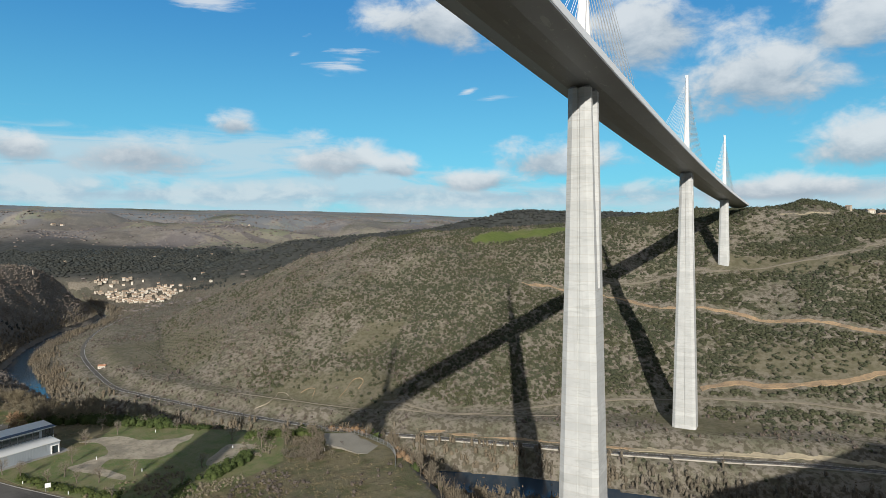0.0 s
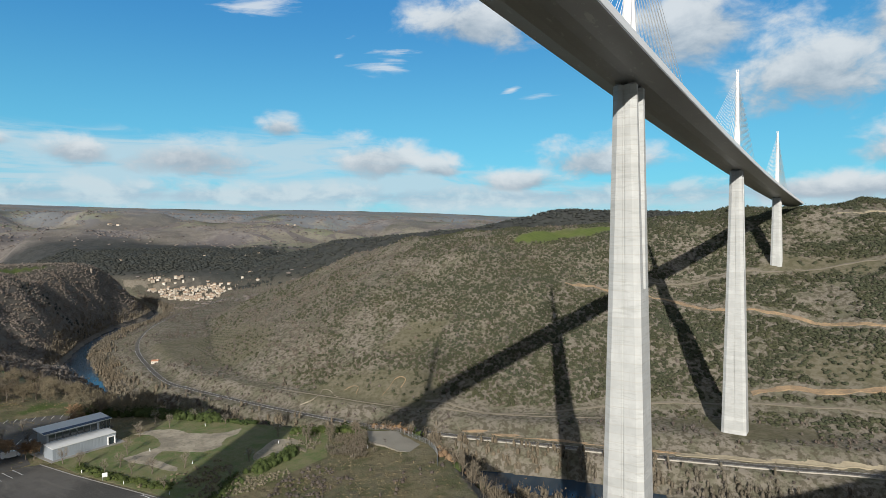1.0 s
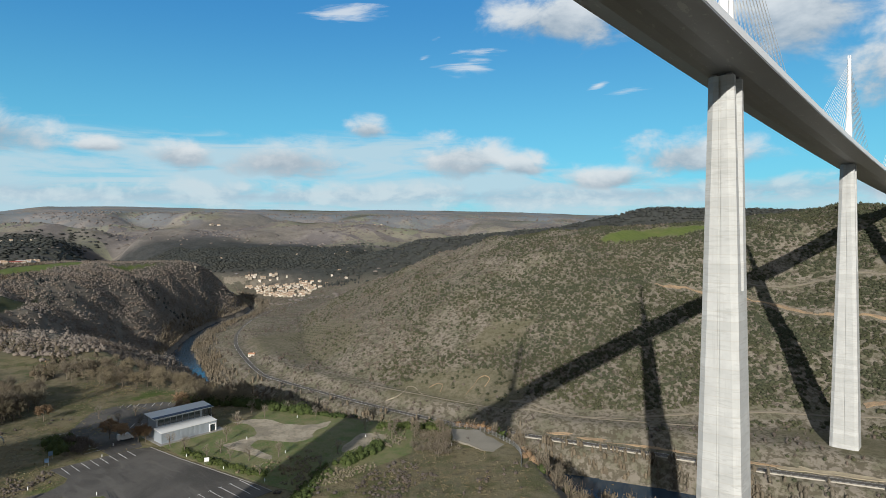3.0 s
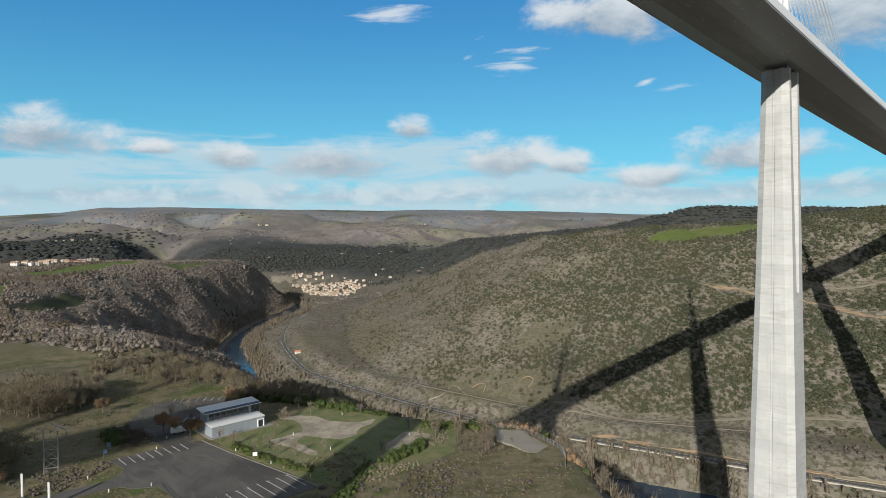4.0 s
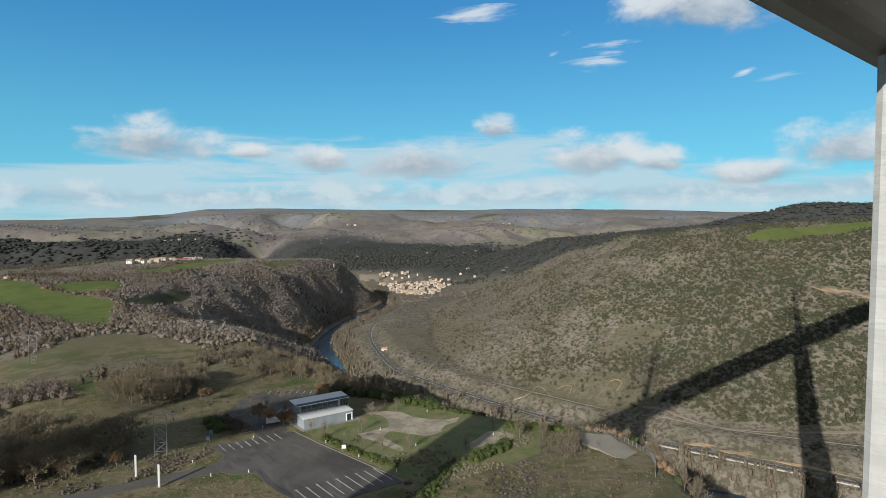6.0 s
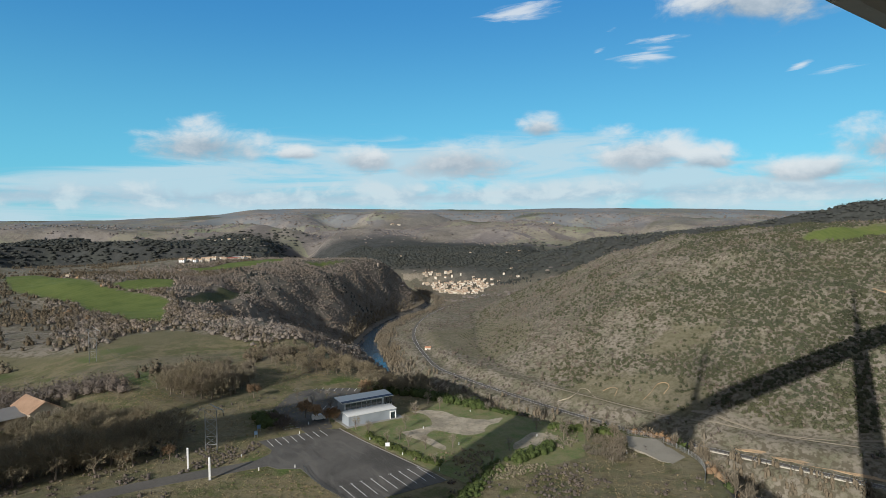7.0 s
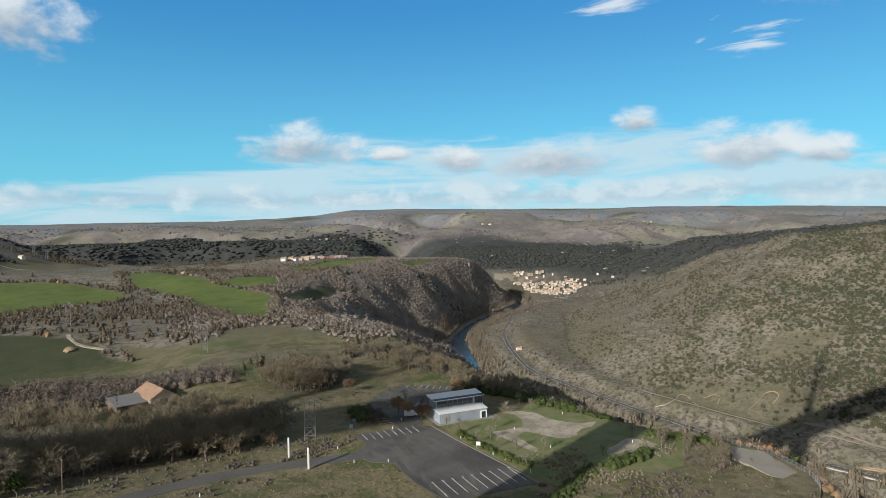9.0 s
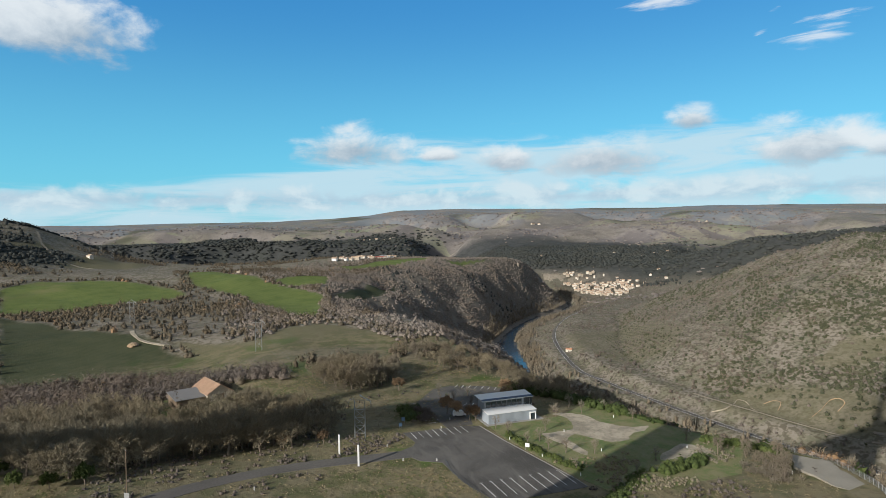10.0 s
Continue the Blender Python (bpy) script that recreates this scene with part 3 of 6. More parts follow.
def cover_of(x, y):
    """Share of crop, sown soil, fallow grass and bare earth at each place."""
    wobble = 5 * rough(x, y, 45)
    pick = lambda fields: np.max([smooth(-2.5, 2.5, polygon_depth(x, y, p) + wobble * 0.6) for p in fields.values()], axis=0)
    crop, sown = pick(CROPS), pick(SOWN)
    faint = {"orchard": 0.45, "clearing": 0.55, "pier_flat": 0.6, "landing": 0.6, "meadow": 0.6, "scar": 0.6}
    fallow = np.max([faint.get(n, 1.0) * pick({n: p}) for n, p in FALLOW.items()], axis=0)
    patches = smooth(0.25, 0.75, rough(x, y, 420)) * smooth(1900, 2300, np.hypot(x - EYE[0], y - EYE[1])) * smooth(-0.2, 0.1, value_noise(x, y, 150))
    return crop, np.maximum(sown, 0.75 * patches), fallow


# outlines of the near woods
LEFT_WOOD = [(-124, -655), (-131, -645), (-146, -628), (-148, -614), (-147, -600), (-156, -586), (-172, -582), (-190, -590), (-206, -604), (-216, -624), (-222, -644), (-232, -664), (-236, -690), (-238, -735), (-128, -735)]
BARN_WOOD = [(-236, -735), (-242, -690), (-252, -664), (-258, -648), (-262, -628), (-252, -604), (-236, -590), (-262, -588), (-290, -620), (-310, -650), (-330, -700), (-340, -740)]
MID_WOOD = [(-206, -552), (-218, -543), (-228, -534), (-247, -530), (-256, -560), (-242, -576), (-226, -572), (-212, -562)]
FIELD_WOOD = [(-731, -875), (-737, -800), (-797, -750), (-837, -708), (-877, -667), (-744, -594), (-589, -559), (-488, -540), (-447, -572), (-410, -596), (-439, -617), (-479, -662), (-546, -737), (-625, -795)]
BACK_WOOD = [(-170, -488), (-200, -485), (-235, -500), (-285, -520), (-290, -490), (-230, -468), (-180, -462), (-150, -455)]


# where dark conifers stand, mostly in place of cloud shadow
def ridge_chance(x, y):
    d, _ = line_distance(x, y, RIDGE)
    return np.exp(-(d / 300) ** 4)


def mesa_chance(x, y):
    away = np.hypot(x - EYE[0], y - EYE[1])
    heading = np.degrees(np.arctan2(-(x - EYE[0]), y - EYE[1]))
    return smooth(2380, 2480, away) * (1 - smooth(3150, 3350, away)) * smooth(68, 76, heading) * (heading < 110) * smooth(-1.3, -0.8, rough(x, y, 260))


def belt_chance(x, y):
    """The slope above the village, where dark trees imitate cloud shadow."""
    away = np.hypot(x - EYE[0], y - EYE[1])
    heading = np.degrees(np.arctan2(-(x - EYE[0]), y - EYE[1]))
    edge = 2620 + 120 * rough(x, y, 260) - 60 * smooth(56, 50, heading)
    return smooth(2180, 2240, away) * (away < edge) * smooth(46, 49, heading) * (1 - smooth(68, 71, heading))


def hilltop_chance(x, y):
    return smooth(-0.5, 0.0, rough(x, y, 200)) * smooth(138, 160, ground(x, y)) * (x > -2050) * (x < -1150) * (y > -1650) * (y < -750)


# one sheet of land, finer towards the viewpoint and where the valley opens
turns = np.radians(np.concatenate([np.arange(-14, 114, 0.3), np.arange(114, 346, 2.9)]))
radii = np.concatenate([[0.1, 20, 40], 55 * np.exp(np.arange(0, 345) * math.log(4880 / 55) / 344)])
TT, RR = np.meshgrid(turns, radii)
GX, GY = EYE[0] - np.sin(TT) * RR, EYE[1] + np.cos(TT) * RR
GZ = ground(GX, GY)
nr, na = GX.shape
i, j = np.meshgrid(np.arange(nr - 1), np.arange(na), indexing="ij")
k = (j + 1) % na
quads = np.stack([i * na + j, (i + 1) * na + j, (i + 1) * na + k, i * na + k], -1).reshape(-1, 4)[:, ::-1]
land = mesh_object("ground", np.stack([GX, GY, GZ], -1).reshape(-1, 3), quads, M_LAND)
land.data.polygons.foreach_set("use_smooth", np.ones(len(quads), bool))
tagged(land, "brown winter hillsides, dry grass and ploughed fields around a river valley", "ground", kind="structure")
crop, sown, fallow = cover_of(GX, GY)
cliff = smooth(2112, 2124, RR + 14 * rough(GX, GY, 60)) * smooth(2162, 2148, RR + 14 * rough(GX, GY, 60)) * smooth(54, 56, np.degrees(TT)) * (1 - smooth(61, 62, np.degrees(TT)))
layer = land.data.attributes.new("cover", "FLOAT_COLOR", "POINT")
layer.data.foreach_set("color", np.stack([crop, sown, fallow, np.ones_like(crop)], -1).astype(np.float32).ravel())
layer = land.data.attributes.new("wood", "FLOAT", "POINT")
_, south_of = line_distance(GX, GY, BRINK)
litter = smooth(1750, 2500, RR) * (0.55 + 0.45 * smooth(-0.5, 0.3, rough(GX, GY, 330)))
litter = np.maximum(litter, (south_of < 0) * (line_side(GX, GY) > 0) * 0.85)
litter = np.maximum(litter, (south_of > 0) * smooth(0.05, 0.5, rough(GX, GY, 120)) * smooth(-210, -300, GX) * 0.3)
litter = np.maximum(litter, 0.3 * smooth(-4, 4, polygon_depth(GX, GY, FIELD_WOOD)))
for wood in (LEFT_WOOD, BARN_WOOD, MID_WOOD, BACK_WOOD):
    litter = np.maximum(litter, 0.35 * smooth(-4, 4, polygon_depth(GX, GY, wood) + 3 * rough(GX, GY, 14)))
layer.data.foreach_set("value", litter.astype(np.float32).ravel())
layer = land.data.attributes.new("turf", "FLOAT", "POINT")
turf = (south_of > 0) * smooth(330, 220, np.hypot(GX + 120, GY + 590)) * (0.75 + 0.25 * smooth(-0.3, 0.3, rough(GX, GY, 40)))
layer.data.foreach_set("value", turf.astype(np.float32).ravel())
# where the land takes its haze-paled colours
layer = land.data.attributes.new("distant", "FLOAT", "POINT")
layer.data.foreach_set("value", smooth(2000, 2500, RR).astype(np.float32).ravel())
# how far the painted haze tints the outermost land
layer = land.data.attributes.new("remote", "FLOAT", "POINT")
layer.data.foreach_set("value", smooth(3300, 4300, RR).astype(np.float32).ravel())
# share of ground darkened for the imitated cloud shadow
layer = land.data.attributes.new("pine", "FLOAT", "POINT")
layer.data.foreach_set("value", np.clip(ridge_chance(GX, GY) * 1.5 + mesa_chance(GX, GY) + belt_chance(GX, GY) + hilltop_chance(GX, GY), 0, 1).astype(np.float32).ravel())
layer = land.data.attributes.new("rock", "FLOAT", "POINT")
layer.data.foreach_set("value", cliff.astype(np.float32).ravel())

# ---------------------------------------------------------------- river
bm = bmesh.new()
loft_rows = []
course = []
for (ax, ay), (bx, by) in zip(RIVER, RIVER[1:]):
    for q in range(8):
        course.append((ax + (bx - ax) * q / 8, ay + (by - ay) * q / 8))
for n in range(len(course)):
    ax, ay = course[max(n - 2, 0)]
    bx, by = course[min(n + 2, len(course) - 1)]
    t = Vector((bx - ax, by - ay)).normalized()
    x, y = course[n]
    narrow = float(smooth(-930, -1060, np.array(x)))
    loft_rows.append([bm.verts.new((x - t.y * w, y + t.x * w, RIVER_LEVEL)) for w in (-31 + 14 * narrow, -10, 10, 31 - 14 * narrow)])
for a, b in zip(loft_rows, loft_rows[1:]):
    for n in range(3):
        bm.faces.new((a[n], a[n + 1], b[n + 1], b[n]))
me = bpy.data.meshes.new("river")
bmesh.ops.recalc_face_normals(bm, faces=bm.faces)
bm.to_mesh(me)
bm.free()
me.materials.append(M_WATER)
tagged(new("river", me), "calm dark blue river winding through the valley", "river", kind="structure")

# ---------------------------------------------------------------- parts and shapes
def part(name, bm, material=None, parent=None, label="", smooth_faces=False):
    """Links a bmesh as one mesh object under a thing or part."""
    me = bpy.data.meshes.new(name)
    bmesh.ops.recalc_face_normals(bm, faces=bm.faces)
    bm.to_mesh(me)
    bm.free()
    if material:
        me.materials.append(material)
    if smooth_faces:
        me.polygons.foreach_set("use_smooth", np.ones(len(me.polygons), bool))
    ob = new(name, me)
    if parent:
        ob.parent = parent
    if label:
        ob["label"] = label
    return ob


def loft(bm, rings, caps=True):
    """A skin over rings of equal count."""
    rows = [[bm.verts.new(p) for p in ring] for ring in rings]
    for a, b in zip(rows, rows[1:]):
        for k in range(len(a)):
            bm.faces.new((a[k], a[(k + 1) % len(a)], b[(k + 1) % len(a)], b[k]))
    if caps:
        bm.faces.new(rows[0])
        bm.faces.new(rows[-1])
    return rows


def box(bm, x0, x1, y0, y1, z0, z1, m=None):
    ring = lambda z: [Vector(p) for p in ((x0, y0, z), (x1, y0, z), (x1, y1, z), (x0, y1, z))]
    rings = [ring(z0), ring(z1)]
    if m is not None:
        rings = [[m @ p for p in r] for r in rings]
    loft(bm, rings)


def rod(bm, a, b, r0, r1=None, sides=6):
    a, b = Vector(a), Vector(b)
    r1 = r0 if r1 is None else r1
    q = (b - a).to_track_quat("Z", "Y")
    ring = lambda c, r: [c + q @ Vector((r * math.cos(2 * math.pi * k / sides), r * math.sin(2 * math.pi * k / sides), 0)) for k in range(sides)]
    loft(bm, [ring(a, r0), ring(b, r1)])


# ---------------------------------------------------------------- the viaduct
BEND, FALL = 3.2 / 342.0 ** 2, 0.03026
DECK_SOUTH, DECK_NORTH = -1914, 546


def deck_x(y):
    return BEND * y * y


def deck_z(y):
    """Underside of the deck."""
    return 245.0 - FALL * y


viaduct = tagged(new("viaduct"), "cable-stayed motorway viaduct on tall pale concrete piers across the valley", "viaduct")

stations = list(np.linspace(DECK_SOUTH, DECK_NORTH, 124))


def sweep(name, section, material, parent, label=""):
    bm = bmesh.new()
    loft(bm, [[Vector((deck_x(y) + u, y, deck_z(y) + v)) for u, v in section] for y in stations])
    return part(name, bm, material, parent, label)


half = [(2.2, 0.0), (6.8, 0.55), (13.9, 2.7), (15.6, 3.1), (15.6, 3.75), (14.2, 4.2)]
section = half + [(-u, v) for u, v in half[::-1]]
deck = sweep("deck", section, M_STEEL, viaduct, "grey steel box deck with a shallow keel")
for s in (1, -1):
    sweep("wind_screen", [(s * 15.55, 3.78), (s * 15.75, 3.78), (s * 15.75, 6.9), (s * 15.55, 6.9)], M_WHITE, viaduct, "pale wind screen along the deck edge")


def pier_ring(w, y0, y1, z, x=0.0, groove=0.5):
    """Chamfered section w across, from y0 to y1 along the deck, with a groove down its outer faces."""
    c, g = min(2.6, w * 0.24), groove
    a = w / 2
    d = min(1.6, (y1 - y0) * 0.28)
    p = [(-a, y0 + d), (-a + c, y0), (-g, y0), (-g, y0 + 0.5), (g, y0 + 0.5), (g, y0), (a - c, y0), (a, y0 + d),
         (a, y1 - d), (a - c, y1), (g, y1), (g, y1 - 0.5), (-g, y1 - 0.5), (-g, y1), (-a + c, y1), (-a, y1 - d)]
    return [Vector((x + u, v, z)) for u, v in p]


PIERS = [(342, 94.5), (0, 245.0), (-342, 221.0), (-684, 144.2), (-1026, 136.4), (-1368, 111.9), (-1710, 77.6)]


def make_pier(y, tall):
    x, top = deck_x(y), deck_z(y) - 0.9
    pier = tagged(part("pier", bmesh.new(), M_CONCRETE, viaduct), "")
    split = min(90.0, tall * 0.93)
    wide = lambda d: 10.2 + 0.046 * d
    long = 15.5
    bm = bmesh.new()
    steps = [split + (tall + 4 - split) * k / 12 for k in range(13)]
    loft(bm, [pier_ring(wide(d), y - long / 2 - 0.008 * (d - split), y + long / 2 + 0.008 * (d - split), top - d, x) for d in steps])
    body = part("shaft", bm, M_CONCRETE, pier)
    for s in (-1, 1):
        bm = bmesh.new()
        rings = []
        for k in range(9):
            d = split * k / 8
            gap = 0.15 + 2.6 * (1 - d / split)
            inner, outer = y + s * gap, y + s * long / 2
            rings.append(pier_ring(wide(d), min(inner, outer), max(inner, outer), top - d, x))
        loft(bm, rings)
        column = part("column", bm, M_CONCRETE, pier)
        for e in (-1, 1):
            bm = bmesh.new()
            cy = y + s * (long / 2 - 2.6)
            box(bm, x + e * 3 - 1.3, x + e * 3 + 1.3, cy - 1.2, cy + 1.2, top, top + 1.05)
            part("bearing", bm, M_STEEL, column)
    return pier


def make_pylon(y):
    x, z = deck_x(y), deck_z(y) + 4.2
    pylon = part("pylon", bmesh.new(), M_WHITE, viaduct)
    ring = lambda w, l, cy, zz: [Vector((x + u * w, cy + v * l, zz)) for u, v in ((-.5, -.3), (-.3, -.5), (.3, -.5), (.5, -.3), (.5, .3), (.3, .5), (-.3, .5), (-.5, .3))]
    for s in (-1, 1):
        bm = bmesh.new()
        loft(bm, [ring(4.4 - 0.9 * k / 6, 3.0 - 0.6 * k / 6, y + s * (7.6 - 6.5 * k / 6), z + 38.5 * k / 6) for k in range(7)])
        part("leg", bm, M_WHITE, pylon)
    bm = bmesh.new()
    loft(bm, [ring(3.6 - 1.2 * k / 4, 4.6 - 1.6 * k / 4, y, z + 38 + 46.5 * k / 4) for k in range(5)])
    for s in (-1, 1):
        box(bm, x + s * 0.75 - 0.4, x + s * 0.75 + 0.4, y - 1.4, y + 1.4, z + 84, z + 87)
    part("mast", bm, M_WHITE, pylon)
    for s in (-1, 1):
        for k in range(11):
            yy = y + s * (27 + 12.5 * k)
            for e in (-0.55, 0.55):
                bm = bmesh.new()
                rod(bm, (x + e, y + s * 1.2, z + 41 + 3.9 * k), (deck_x(yy) + e, yy, deck_z(yy) + 4.2), 0.12, sides=5)
                part("stay_cable", bm, M_WHITE, pylon)
    return pylon


for y, tall in PIERS:
    make_pier(y, tall)
    make_pylon(y)

# ---------------------------------------------------------------- roads and the car park
def dense(line, step):
    out = []
    pts = [Vector((*p, 0)) for p in line]
    for n in range(len(pts) - 1):
        p0, p1, p2, p3 = pts[max(n - 1, 0)], pts[n], pts[n + 1], pts[min(n + 2, len(pts) - 1)]
        count = max(1, round((p2 - p1).length / step))
        for q in range(count):
            t = q / count
            out.append(0.5 * (2 * p1 + (p2 - p0) * t + (2 * p0 - 5 * p1 + 4 * p2 - p3) * t * t + (3 * p1 - p0 - 3 * p2 + p3) * t ** 3))
    out.append(pts[-1])
    return out


def ribbon(name, line, width, material, lift=0.35, step=6.0, cols=5, parent=None, wobble=0.0, thick=1.2):
    """A strip laid over the land, with a little thickness."""
    pts = dense(line, step)
    rows = []
    for n, p in enumerate(pts):
        d = (pts[min(n + 1, len(pts) - 1)] - pts[max(n - 1, 0)]).normalized()
        side = Vector((-d.y, d.x, 0))
        grow = lambda k: width * (1 + wobble * float(rough(np.array(p.x + k), np.array(p.y - k), 14.0)))
        left, right = grow(0.0), grow(90.0)
        rows.append([p + side * ((c / (cols - 1) - 0.5) * (left if c < cols / 2 else right)) for c in range(cols)])
    xy = np.array([[(v.x, v.y) for v in row] for row in rows])
    zz = ground(xy[..., 0], xy[..., 1])
    zz = 0.7 * zz + 0.3 * zz.mean(axis=1, keepdims=True)
    bm = bmesh.new()
    top = [[bm.verts.new((xy[a, b, 0], xy[a, b, 1], zz[a, b] + lift)) for b in range(cols)] for a in range(len(rows))]
    for a, b in zip(top, top[1:]):
        for c in range(cols - 1):
            bm.faces.new((a[c], a[c + 1], b[c + 1], b[c]))
        for c in (0, cols - 1):
            low = [bm.verts.new(v.co - Vector((0, 0, thick))) for v in (a[c], b[c])]
            bm.faces.new((a[c], b[c], low[1], low[0]))
    ob = part(name, bm, material, parent)
    return ob, pts


road, road_line = ribbon("road", ROAD, 6.5, M_ASPHALT, 0.5)
tagged(road, "two-lane asphalt valley road following the far river bank", "road", kind="structure")
for off in (-2.9, 2.9):
    bm = bmesh.new()
    prev = None
    for n, p in enumerate(road_line):
        d = (road_line[min(n + 1, len(road_line) - 1)] - road_line[max(n - 1, 0)]).normalized()
        q = p + Vector((-d.y, d.x, 0)) * off
        z = ground_at(q.x, q.y) + 0.62
        e = Vector((-d.y, d.x, 0)) * 0.15
        row = [bm.verts.new((q.x - e.x, q.y - e.y, z)), bm.verts.new((q.x + e.x, q.y + e.y, z))]
        if prev:
            bm.faces.new((prev[0], prev[1], row[1], row[0]))
        prev = row
    tagged(part("edge_line", bm, M_LINE, road), "")
wall_line = [(260, 2), (110, -29), (41, -52), (-52, -80), (-92, -90), (-177, -112), (-258, -134), (-330, -149)]
bm = bmesh.new()
prev = None
for p in dense(wall_line, 6):
    z = ground_at(p.x, p.y)
    row = [bm.verts.new((p.x, p.y + dy, z + dz)) for dy, dz in ((-0.6, -5.0), (-0.3, 0.9), (0.3, 0.9), (0.3, -3))]
    if prev:
        for c in range(3):
            bm.faces.new((prev[c], prev[c + 1], row[c + 1], row[c]))
    prev = row
tagged(part("retaining_wall", bm, plain("pale_wall_concrete", (0.46, 0.43, 0.37), 0.85, 0.0, 0.3, 1.0)), "pale concrete retaining wall below the valley road", "wall", kind="structure")

TRACKS = [("dirt_track", [(-428, -135), (-416, -125), (-422, -109), (-427, -100), (-416, -99), (-404, -105), (-394, -109)], 0.8, M_GRAVEL, "looping pale footpath worn into the meadow"),
          ("dirt_track", [(-397, -95), (-393, -87), (-384, -86), (-378, -97)], 0.6, M_OCHRE, "looping ochre footpath worn into the meadow"),
          ("dirt_track", [(-345, -91), (-345, -79), (-347, -64), (-341, -59), (-333, -63), (-331, -75)], 0.6, M_OCHRE, "looping ochre footpath worn into the meadow"),
          ("dirt_track", [(-250, 205), (-141, 227), (-48, 224), (26, 228), (87, 216), (178, 206), (330, 196)], 6.0, M_OCHRE, "ochre earth track cut across the scrubby hillside"),
          ("dirt_track", [(-190, 240), (-147, 252), (-61, 305), (-3, 323), (73, 345), (140, 367), (202, 428), (320, 470)], 3.0, M_DUST, "narrow dull earth track climbing past a bridge pier"),
          ("dirt_track", [(-290, -85), (-208, -66), (-118, 4), (-19, 58), (87, 74), (240, 84)], 2.6, M_DUST, "narrow grey lane along the hill foot"),
          ("dirt_track", [(-475, -118), (-400, -112), (-300, -100), (-200, -66), (-110, -22)], 1.4, M_DUST, "worn earth path through the meadow"),
          ("dirt_track", [(-514, -695), (-498, -692), (-474, -684), (-461, -676), (-447, -663)], 3.2, M_GRAVEL, "pale farm track at the field edge"),
          ("dirt_track", [(-1500, -1000), (-1380, -960), (-1290, -900), (-1250, -850)], 4.0, M_DUST, "pale earth track climbing the far hillside"),
          ("dirt_track", [(4, 80), (36, 94), (83, 97), (137, 119), (172, 144), (260, 172)], 8.0, M_OCHRE, "bare ochre earth bank beside the hill track"),
          ("dirt_track", [(-235, -108), (-177, -93), (-92, -70), (-20, -52)], 4.0, M_OCHRE, "ochre cut bank above the valley road"),
          ("dirt_track", [(70, 502), (102, 516), (140, 538)], 5.0, M_ROCK, "pale rock bank below the hilltop"),
          ("dirt_track", [(-40, -58), (41, -32), (110, -9), (190, 6), (270, 22)], 7.0, M_ROCK, "pale rock cutting above the valley road")]
for name, line, width, mat, label in TRACKS:
    ob, _ = ribbon(name, line, width, mat, 0.5, 4.0, 5, None, 0.5)
    tagged(ob, label, "track", kind="structure")

access, access_line = ribbon("access_road", [(-60, -700), (-88, -668), (-105, -640), (-114, -623), (-119, -606), (-120, -590), (-119, -574), (-118, -560)], 7.0, M_ASPHALT, 0.12, 3.0)
tagged(access, "grey asphalt access road curving to the car park", "road", kind="structure")

GROUND_Z = 114.0


def slab(name, outline, z, material, label, category, thick=0.5, parent=None):
    bm = bmesh.new()
    loft(bm, [[Vector((x, y, z - thick)) for x, y in outline], [Vector((x, y, z)) for x, y in outline]])
    ob = part(name, bm, material, parent)
    if category:
        tagged(ob, label, category, kind="structure")
    return ob



CARPARK = [(-121, -563), (-125, -556), (-128.4, -554.2), (-140.5, -555.5), (-139.5, -529.5), (-137, -524.9), (-118, -523.3), (-77.5, -518.2), (-71, -518), (-71, -547.5), (-88, -551.3), (-106, -551.8), (-110, -558)]
carpark = slab("car_park", CARPARK, GROUND_Z + 0.10, M_TARMAC, "worn grey asphalt car park with white bay lines", "car park")
back_lot = slab("car_park", [(-140.1, -537.5), (-160, -538.5), (-179, -538), (-199, -523), (-202, -513), (-193, -495), (-181, -490), (-160, -508), (-153, -523), (-140.1, -526.5)], GROUND_Z + 0.095, M_TARMAC, "shaded asphalt overflow car park behind the visitor building", "car park")


def bar(name, a, b, width, z, material, parent, high=0.012):
    a, b = Vector((*a, 0)), Vector((*b, 0))
    d = (b - a).normalized()
    s = Vector((-d.y, d.x, 0)) * width / 2
    bm = bmesh.new()
    loft(bm, [[Vector((p.x, p.y, h)) for p in (a - s, a + s, b + s, b - s)] for h in (z, z + high)])
    return part(name, bm, material, parent)


def bays(parent, start, end, count, reach, z, head=True):
    """White bay lines from start to end, each with a short cross stroke."""
    a, b = Vector(start), Vector(end)
    d = (b - a).normalized()
    inward = Vector((-d.y, d.x)) * reach
    for n in range(count):
        p = a + (b - a) * n / (count - 1)
        bar("bay_line", p, p + inward, 0.16, z, M_LINE, parent)
        if head:
            bar("bay_mark", p + inward - d * 0.55, p + inward + d * 0.55, 0.16, z + 0.016, M_LINE, parent)


bays(carpark, (-74.5, -546.6), (-74.5, -519.9), 9, 11.0, GROUND_Z + 0.105)
bays(carpark, (-139.6, -532.0), (-139.6, -552.6), 8, 7.6, GROUND_Z + 0.105, False)
bays(back_lot, (-148, -537.5), (-178, -537.2), 10, 5.5, GROUND_Z + 0.10, False)
bays(back_lot, (-198, -512), (-184, -493.5), 8, 5.5, GROUND_Z + 0.10, False)
bays(back_lot, (-166, -512), (-176, -524), 6, 5.5, GROUND_Z + 0.10, False)

